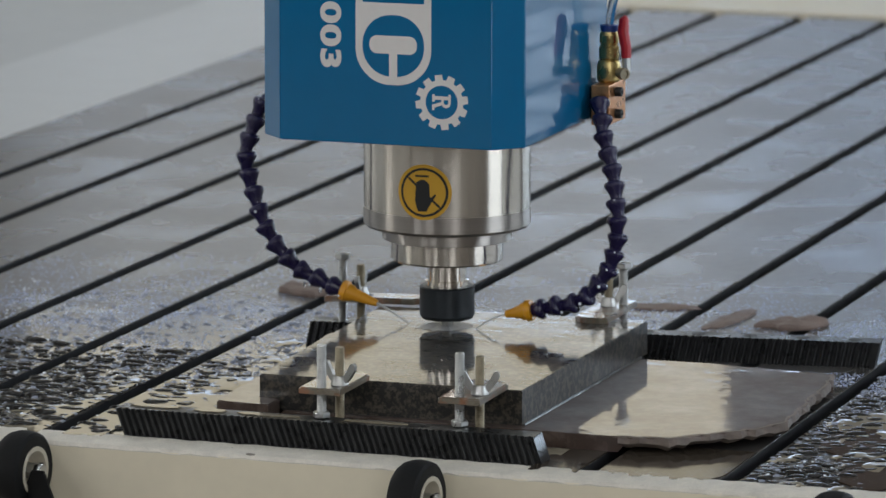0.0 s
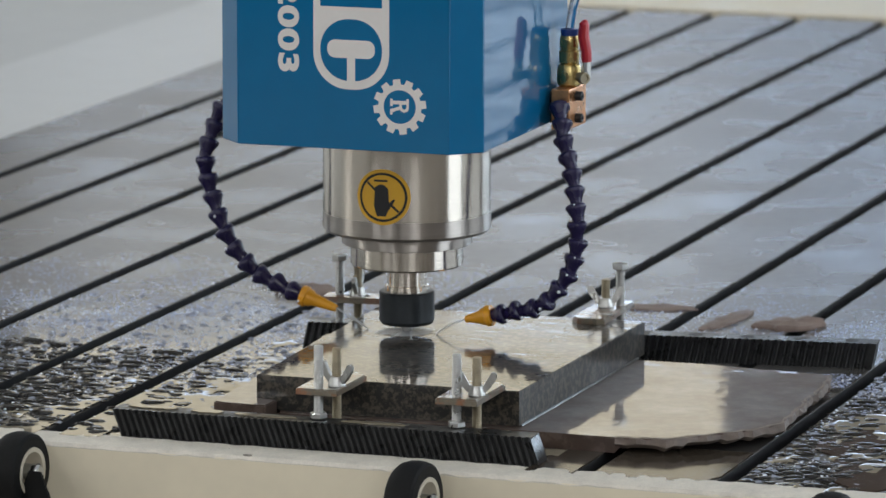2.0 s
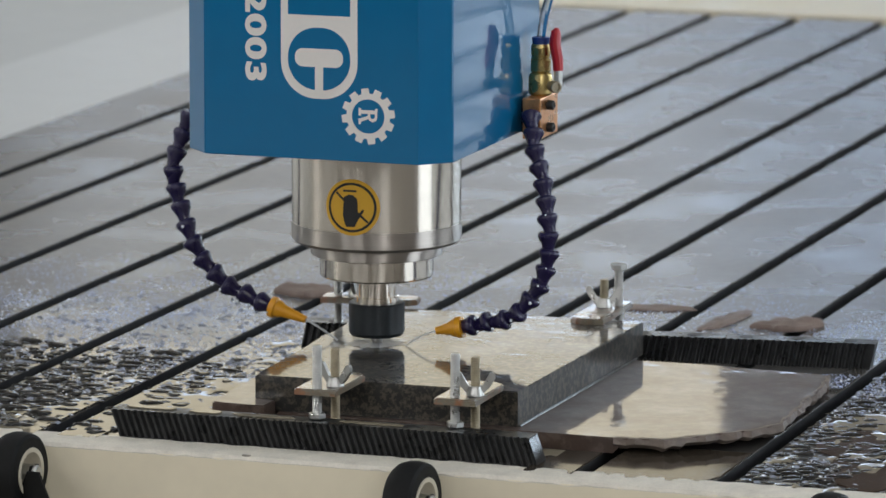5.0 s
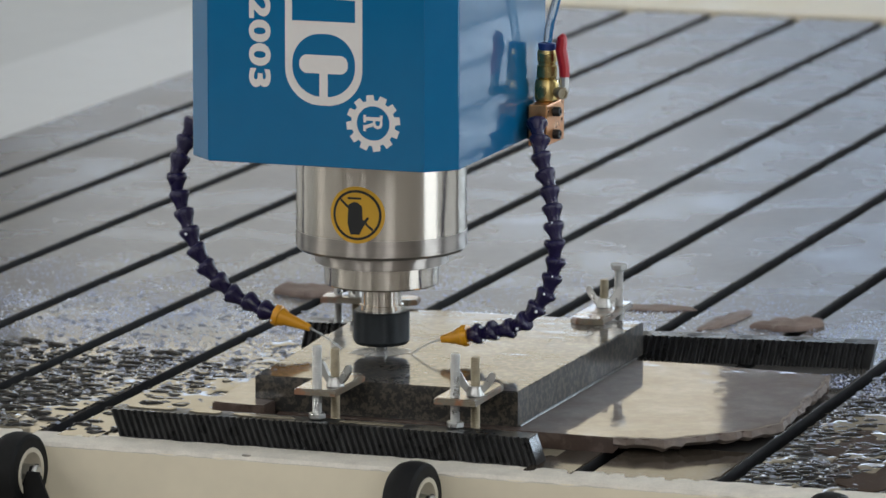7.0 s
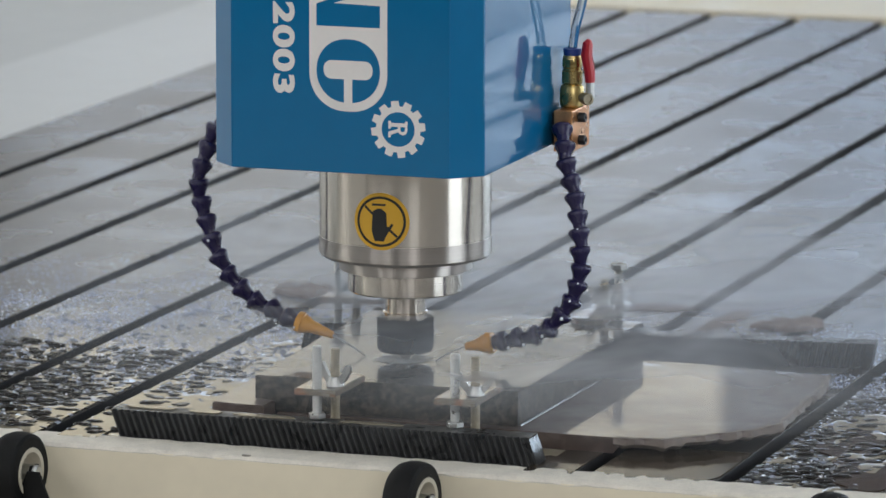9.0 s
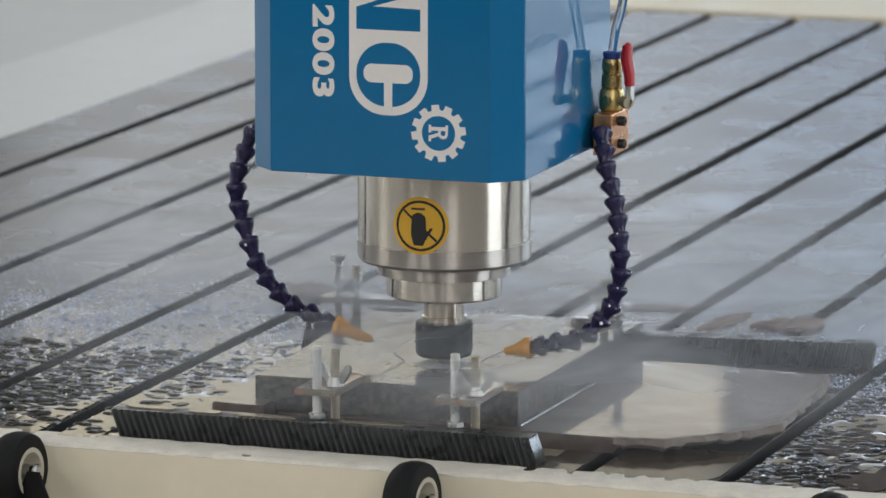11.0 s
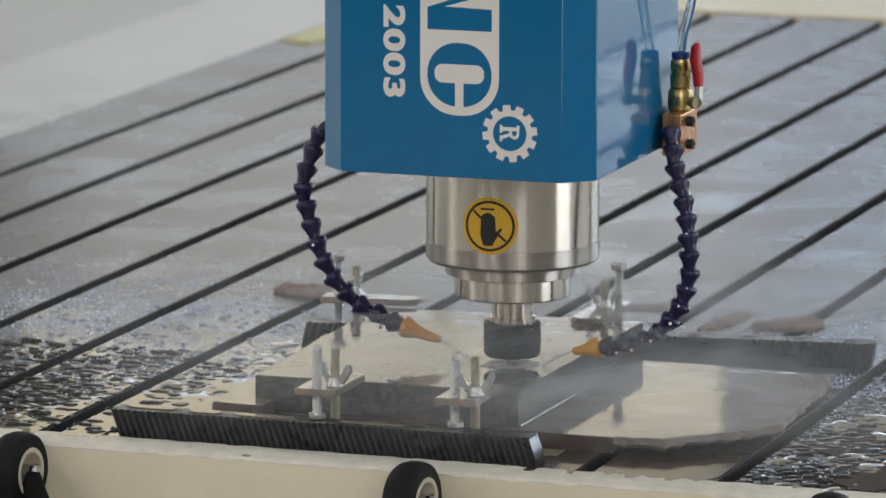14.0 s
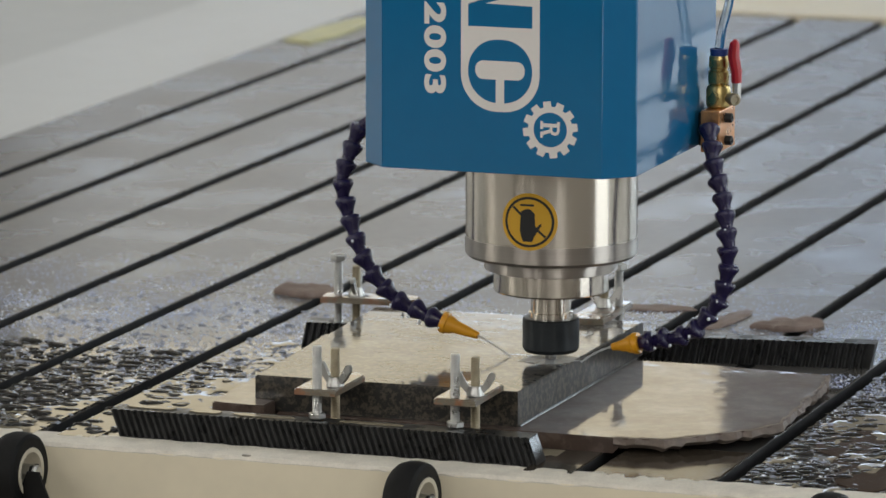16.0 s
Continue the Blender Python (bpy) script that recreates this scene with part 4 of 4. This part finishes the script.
def year_text():
    c = bpy.data.curves.new("year", "FONT")
    c.body, c.size, c.offset, c.extrude, c.space_character = "2003", 0.027, 0.0011, 0.00012, 1.10
    ob = bpy.data.objects.new("year", c)
    scene.collection.objects.link(ob)
    bpy.context.view_layer.update()
    me = bpy.data.meshes.new_from_object(ob.evaluated_get(bpy.context.evaluated_depsgraph_get()))
    bpy.data.objects.remove(ob)
    me.materials.clear()
    me.materials.append(M_WHITE)
    o = new("year_lettering", me)
    o.parent = shell
    xs = [v.co.x for v in me.vertices]
    # read from top to bottom: text x runs along -z, text y along +x
    s = 0.0840 / (max(xs) - min(xs))
    o.matrix_local = Matrix(((0, 1.0, 0, -0.0630), (0, 0, -1, FRONT - 0.0003), (-s, 0, 0, 0.3605 + s * min(xs)), (0, 0, 0, 1)))
    tagged(o, "white printed year 2003")


year_text()


def spindle():
    part("spindle_body", lathe([(0.0, 0.26), (0.0811, 0.26), (0.0811, 0.1203), (0.0, 0.1203)], 128), M_STEEL, head, "polished steel spindle body", smooth=True)
    part("spindle_band", lathe([(0.078, 0.1202), (0.0815, 0.1202), (0.0815, 0.1045), (0.0795, 0.1022), (0.0790, 0.1015), (0.055, 0.1015)], 128), M_STEEL2, head, "brushed steel end band", smooth=True)
    part("ring", lathe([(0.05, 0.1012), (0.0655, 0.1012), (0.0655, 0.0965), (0.0632, 0.0960), (0.0632, 0.0890), (0.0625, 0.0885), (0.05, 0.0885)], 128), M_STEEL2, head, "stepped steel ring", smooth=True)
    part("nose", lathe([(0.03, 0.0882), (0.0545, 0.0882), (0.0545, 0.0688), (0.0535, 0.0673), (0.015, 0.0673)], 128), M_STEEL, head, "polished steel nose", smooth=True)
    part("shaft", lathe([(0.0, 0.0672), (0.0191, 0.0672), (0.0191, 0.047), (0.0213, 0.0465), (0.0213, 0.0405), (0.0, 0.0405)], 64), M_STEEL, head, "polished steel shaft", smooth=True)
    part("collet_nut", lathe([(0.0, 0.0412), (0.0255, 0.0412), (0.0269, 0.0400), (0.0269, 0.0125), (0.0248, 0.009), (0.0, 0.009)], 64), M_NUT, head, "black collet nut", smooth=True)
    part("cutter", lathe([(0.0, 0.009), (0.0055, 0.009), (0.0055, 0.003), (0.0045, -0.002), (0.0, -0.002)], 20), M_ZINC, head, "small steel cutter", smooth=True)


spindle()


def sticker():
    """A round warning sticker that follows the spindle body."""
    cz, r0, ang0 = 0.1452, 0.0270, radians(-87)
    body = 0.0813

    def wrap(x, z, lift):
        a = ang0 + x / body
        return ((body + lift) * math.cos(a), (body + lift) * math.sin(a), cz + z)

    def disc(name, rad, lift, material, label, ring=0.0):
        bm = bmesh.new()
        n, k = 48, 8
        rows = [[bm.verts.new(wrap(r * math.cos(t), r * math.sin(t), lift)) for t in (2 * math.pi * i / n for i in range(n))] for r in ((ring + (rad - ring) * j / k) if ring or j else 0.0003 for j in range(k + 1))]
        for a, b in zip(rows, rows[1:]):
            for i in range(n):
                bm.faces.new((a[i], a[(i + 1) % n], b[(i + 1) % n], b[i]))
        return part(name, bm, material, s, label, smooth=True)

    def bar(name, x0, x1, z0, z1, turn, lift):
        bm = bmesh.new()
        c, sn = math.cos(turn), math.sin(turn)
        nx, nz = 10, 2
        g = [[bm.verts.new(wrap((x0 + (x1 - x0) * i / nx) * c - (z0 + (z1 - z0) * j / nz) * sn, (x0 + (x1 - x0) * i / nx) * sn + (z0 + (z1 - z0) * j / nz) * c, lift)) for i in range(nx + 1)] for j in range(nz + 1)]
        for j in range(nz):
            for i in range(nx):
                bm.faces.new((g[j][i], g[j][i + 1], g[j + 1][i + 1], g[j + 1][i]))
        return part(name, bm, M_INK_HOLE, s)

    s = None
    s = disc("warning_sticker", r0, 0.0003, M_YELLOW, "round yellow and black prohibition sticker")
    s.parent = head
    disc("sticker_ring", 0.0238, 0.0005, M_INK_HOLE, "black ring", ring=0.0214)
    bar("sticker_slash", -0.021, 0.021, -0.0011, 0.0011, radians(-42), 0.0005)
    palm = ((-7, -18.5), (1.5, -18.5), (3.5, -14), (6.5, -9), (10.5, -3), (10, -1.5), (8.5, -2), (4.6, -6), (4, -3), (4, 8), (2.9, 9.3), (1.8, 8.8), (1.4, 3), (1.0, 11.2), (-0.5, 12), (-1.8, 11.2), (-2.2, 3),
            (-2.6, 11.6), (-4.1, 12.4), (-5.4, 11.6), (-5.8, 3), (-6.2, 9.8), (-7.6, 10.6), (-9, 9.8), (-9.8, 0), (-10.2, -8), (-8.8, -14))
    bm = bmesh.new()
    face = bm.faces.new([bm.verts.new(wrap(x / 1000 + 0.0015, z / 1000, 0.0007)) for x, z in palm])
    bmesh.ops.triangulate(bm, faces=[face])
    part("sticker_mark", bm, M_INK_HOLE, s)
    bar("sticker_mark", -0.0085, 0.0048, 0.0148, 0.0168, 0, 0.0006)


sticker()


def hose(points, n, tip, side):
    """A chain of snap-together segments that ends in a nozzle."""
    h = new("coolant_hose")
    h.parent = head
    tagged(h, "navy segmented plastic coolant hose")
    pts = spline(points, n + 1)
    step = sum((b - a).length for a, b in zip(pts, pts[1:])) / n
    base = lathe([(0.0, -0.22 * step), (0.0055, -0.20 * step), (0.0060, 0.0), (0.0064, 0.14 * step), (0.0078, 0.34 * step), (0.0096, 0.54 * step), (0.0102, 0.64 * step), (0.0101, 0.74 * step), (0.0093, 0.83 * step), (0.0076, 0.89 * step), (0.0, 0.92 * step)], 20)
    first = part("hose_segment", base, M_HOSE, h, smooth=True)
    rnd = random.Random(side + 5)
    for i, (a, b) in enumerate(zip(pts, pts[1:])):
        o = first if i == 0 else new("hose_segment", first.data)
        o.parent = h
        d = (b - a).normalized() + Vector([rnd.uniform(-0.16, 0.16) for _ in range(3)])
        # the wide socket faces up the hose
        o.matrix_local = along(b, -d)
    for i in range(6, n + 1):
        # drops cling to the rims of the lower segments; white colour paints their glint
        at = pts[i] + Vector((rnd.uniform(-0.004, 0.004), -0.0075 - rnd.uniform(0, 0.002), rnd.uniform(-0.0075, -0.0015)))
        k = rnd.uniform(0.6, 1.2)
        part("water_drop", lathe([(0.0, -0.0016 * k), (0.0011 * k, -0.0010 * k), (0.0014 * k, 0.0), (0.0010 * k, 0.0011 * k), (0.0, 0.0016 * k)], 10, Matrix.Translation(at)), M_GLINT, h, "clinging drop of water painted white as a glint", smooth=True)
    d = (Vector(tip) - pts[-1])
    l = d.length
    part("nozzle", lathe([(0.0, -0.002), (0.0100, -0.001), (0.0104, 0.0015), (0.0104, 0.0045), (0.0090, 0.0055), (0.0084, 0.009), (0.0064, 0.0125), (0.0048, l * 0.7), (0.0034, l), (0.0018, l), (0.0016, l - 0.006), (0.0, l - 0.006)], 24, along(pts[-1], d)), M_NOZZLE, h, "orange plastic nozzle", smooth=True)
    return h


hose([(-0.146, 0.03, 0.2265), (-0.172, 0.025, 0.2285), (-0.198, 0.018, 0.2085), (-0.205, 0.012, 0.188), (-0.2105, 0.008, 0.1705), (-0.213, 0.006, 0.1525), (-0.2075, 0.004, 0.1365), (-0.2025, 0.0, 0.1211), (-0.196, 0.0, 0.1063), (-0.190, 0.0, 0.0914), (-0.1805, 0.0, 0.0764),
      (-0.1685, 0.0, 0.0604), (-0.1545, 0.0, 0.0489), (-0.1393, 0.0, 0.0400), (-0.1216, 0.0, 0.0332), (-0.1079, 0.0, 0.0294)], 16, (-0.0728, 0.0, 0.0185), 0)
hose([(0.1460, 0.032, 0.2265), (0.1475, 0.024, 0.2215), (0.1495, 0.020, 0.2093), (0.153, 0.016, 0.1945), (0.162, 0.012, 0.1743), (0.1665, 0.008, 0.157), (0.1695, 0.005, 0.1408), (0.173, 0.003, 0.1219), (0.1722, 0.002, 0.1026), (0.1712, 0.0, 0.0862),
      (0.1661, 0.0, 0.0694), (0.1548, 0.0, 0.0523), (0.1407, 0.0, 0.0376), (0.1236, 0.0, 0.0294), (0.1053, 0.0, 0.0244), (0.0864, 0.0, 0.0216)], 16, (0.0606, 0.0, 0.0161), 1)


def jet(a, b, sag, label):
    pts = []
    for i in range(13):
        k = i / 12
        p = Vector(a).lerp(Vector(b), k)
        p.z += sag * 4 * k * (1 - k)
        pts.append(p)
    part("water_jet", tube(pts, [0.0011 + 0.0003 * math.sin(i * 2.1) for i in range(13)], 8), M_SPRAY, head, label, smooth=True)


jet((-0.0728, 0.0, 0.0185), (-0.040, 0.0, 0.0003), 0.001, "thin clear jet of water")
jet((0.0606, 0.0, 0.0161), (0.031, -0.003, 0.0003), 0.002, "thin clear jet of water")


def splash():
    """A low uneven ring of thrown-up water round the cutter."""
    rnd = random.Random(12)
    bm = bmesh.new()
    n = 40
    rows = []
    for i in range(n):
        a = 2 * math.pi * i / n
        q = rnd.uniform(0.8, 1.25)
        h = rnd.uniform(0.0012, 0.0042)
        rows.append([bm.verts.new((r * q * math.cos(a), r * q * math.sin(a), z)) for r, z in ((0.0065, 0.0004), (0.010, h * 0.7), (0.015, h), (0.021, h * 0.5), (0.027, 0.0004))])
    for i in range(n):
        for k in range(4):
            bm.faces.new((rows[i][k], rows[(i + 1) % n][k], rows[(i + 1) % n][k + 1], rows[i][k + 1]))
    part("splash", bm, M_SPRAY, head, "low ring of splashing water", smooth=True)


splash()
for dx, dz in ((0.0995, 0.0125), (0.118, 0.0165), (0.135, 0.0215), (0.147, 0.033), (-0.148, 0.028), (-0.131, 0.0225), (0.0725, 0.0095)):
    part("water_drop", lathe([(0.0, -0.0026), (0.0013, -0.0020), (0.0017, -0.0008), (0.0012, 0.0012), (0.0, 0.0030)], 12, pose(dx, -0.002, dz + 0.0055)), M_WATER, head, "hanging drop of water", smooth=True)


def manifold(side):
    x0, x1 = (BX + 0.0060, BX + 0.0240)
    y0, y1, z0, z1 = 0.03, 0.084, 0.2015, 0.2405
    mir = Matrix.Diagonal((side, 1, 1, 1))

    def put(name, bm, material, parent, label="", smooth=False):
        bmesh.ops.transform(bm, matrix=mir, verts=bm.verts)
        return part(name, bm, material, parent, label, smooth)
    put("standoff", box(BX + 0.0002, x0 - 0.0002, y0 + 0.014, y1 - 0.006, z0 + 0.004, z1 - 0.004), M_NUT, head, "black standoff plate")
    b = put("manifold_block", box(x0, x1, y0, y1, z0, z1, 0.001), M_COPPER, head, "copper manifold block")
    for z in (0.2105, 0.232):
        put("socket_screw", lathe([(0.0, 0.0025), (0.002, 0.0025), (0.002, 0.0065), (0.0035, 0.0068), (0.0046, 0.006), (0.0046, 0.0)], 24, along((x1, 0.052, z), (1, 0, 0))), M_NUT, b, "black socket screw", True)
    cx, cy = (x0 + x1) / 2, 0.058
    v = put("ball_valve", lathe([(0.0, 0.0), (0.0102, 0.0), (0.0116, 0.002), (0.0118, 0.005), (0.0114, 0.017), (0.0102, 0.0205), (0.0088, 0.0215), (0.0098, 0.0232), (0.0098, 0.034), (0.0084, 0.035), (0.0084, 0.037), (0.0093, 0.038), (0.0093, 0.045), (0.0084, 0.049), (0.0, 0.049)], 28, pose(cx, cy, z1 + 0.0002)), M_BRASS, head, "brass ball valve", True)
    put("fitting_collar", lathe([(0.0, 0.049), (0.0075, 0.049), (0.0085, 0.052), (0.0085, 0.0555), (0.004, 0.056)], 24, pose(cx, cy, z1)), M_BLUEFIT, v, "blue push-fit collar", True)
    put("valve_stem", lathe([(0.0, 0.0), (0.0042, 0.0), (0.0042, 0.008), (0.0058, 0.0085), (0.0058, 0.0145), (0.0052, 0.0155), (0.0036, 0.0155), (0.0034, 0.0140), (0.0, 0.0140)], 16, along((cx + 0.010, cy - 0.004, z1 + 0.010), (0.72, -0.70, 0))), M_OLDZINC, v, "dull round stem with nut", True)
    lever = tube([(cx + 0.0195, cy - 0.006, z1 + 0.010), (cx + 0.0195, cy - 0.006, z1 + 0.026)], 0.0042, 8)
    put("lever_plate", lever, M_ZINC, v, "bright lever plate", True)
    put("lever_grip", tube([(cx + 0.0195, cy - 0.006, z1 + 0.025), (cx + 0.019, cy - 0.006, z1 + 0.035), (cx + 0.016, cy - 0.006, z1 + 0.05), (cx + 0.017, cy - 0.006, z1 + 0.062), (cx + 0.0185, cy - 0.006, z1 + 0.0655)], [0.0048, 0.0052, 0.0056, 0.0048, 0.002], 10), M_RED, v, "red vinyl lever grip", True)
    put("air_tube", tube(spline([(cx, cy, z1 + 0.054), (cx + 0.003, cy, z1 + 0.075), (cx + 0.010, cy + 0.004, z1 + 0.11), (cx + 0.015, cy + 0.01, z1 + 0.19), (cx, cy + 0.03, z1 + 0.3)], 24), 0.0042, 12), M_TUBE, v, "clear plastic tube", True)


manifold(1)
manifold(-1)

# ---------------- spray mist ----------------
def spray_mist(label, material, reach, heights, seed):
    """A bank of mist: wavy layers."""
    bm = bmesh.new()
    for k, h in enumerate(heights):
        rings = [[bm.verts.new((0, 0, h))]]
        for i in range(1, 13):
            ring = []
            for j in range(40):
                a = 2 * math.pi * j / 40
                x, y = reach[0] * i / 12 * math.cos(a), reach[1] * i / 12 * math.sin(a)
                ring.append(bm.verts.new((x, y, h + 0.012 * noise.noise(Vector((x * 5, y * 5, seed + k * 3.7))))))
            rings.append(ring)
        for j in range(40):
            bm.faces.new((rings[0][0], rings[1][j], rings[1][(j + 1) % 40]))
            for i in range(1, 12):
                bm.faces.new((rings[i][j], rings[i + 1][j], rings[i + 1][(j + 1) % 40], rings[i][(j + 1) % 40]))
    return tagged(part("spray_mist", bm, material, smooth=True), label, "mist", kind="stuff")


NEAR, FAR = (0.80, 0.75), (0.95, 0.85)
mist = spray_mist("fine white spray mist drifting over the work", mist_veil("mist_near", (0.90, 0.94, 1.0), 0.33, NEAR, 1.3), NEAR, (0.092,), 3.0)
mist_far = spray_mist("fine white spray mist drifting behind the work", mist_veil("mist_far", (0.88, 0.93, 1.0), 0.33, FAR, 7.1), FAR, (0.075,), 9.0)

# ---------------- what moves ----------------
CX, CY, R, TURN0, RATE = 0.0590, 0.0569, 0.0980, 2.2597, 0.2222


def motions():
    rows = []
    for i in range(33):
        a = TURN0 + RATE * i * 0.5
        rows.append((i * 0.5, pose(CX + R * math.cos(a), CY + R * math.sin(a), TOP)))
    walk(head, rows)
    # the mist drifts in from both sides, hangs over the work and blows away
    walk(mist, [(t, pose(x, y, 0.0)) for t, x, y in ((0.0, 3.0, 0.60), (7.1, 2.8, 0.55), (7.6, 1.50, 0.40), (8.0, 0.55, 0.20), (8.4, 0.28, 0.04), (9.0, 0.22, 0.0), (11.5, 0.18, -0.05), (13.0, 0.28, -0.06),
                                                     (14.5, 0.25, -0.04), (15.1, 0.40, 0.1), (15.6, 1.3, 0.3), (16.0, 2.4, 0.5))])
    walk(mist_far, [(t, pose(x, y, 0.0)) for t, x, y in ((0.0, -3.0, 1.2), (7.1, -2.8, 1.1), (7.6, -1.50, 0.8), (8.0, -0.40, 0.50), (8.4, 0.0, 0.45), (9.2, 0.06, 0.45), (11.5, -0.25, 0.50), (13.0, -0.70, 0.70), (14.0, -1.2, 0.9),
                                                         (15.0, -2.4, 1.2), (16.0, -3.0, 1.2))])


motions()
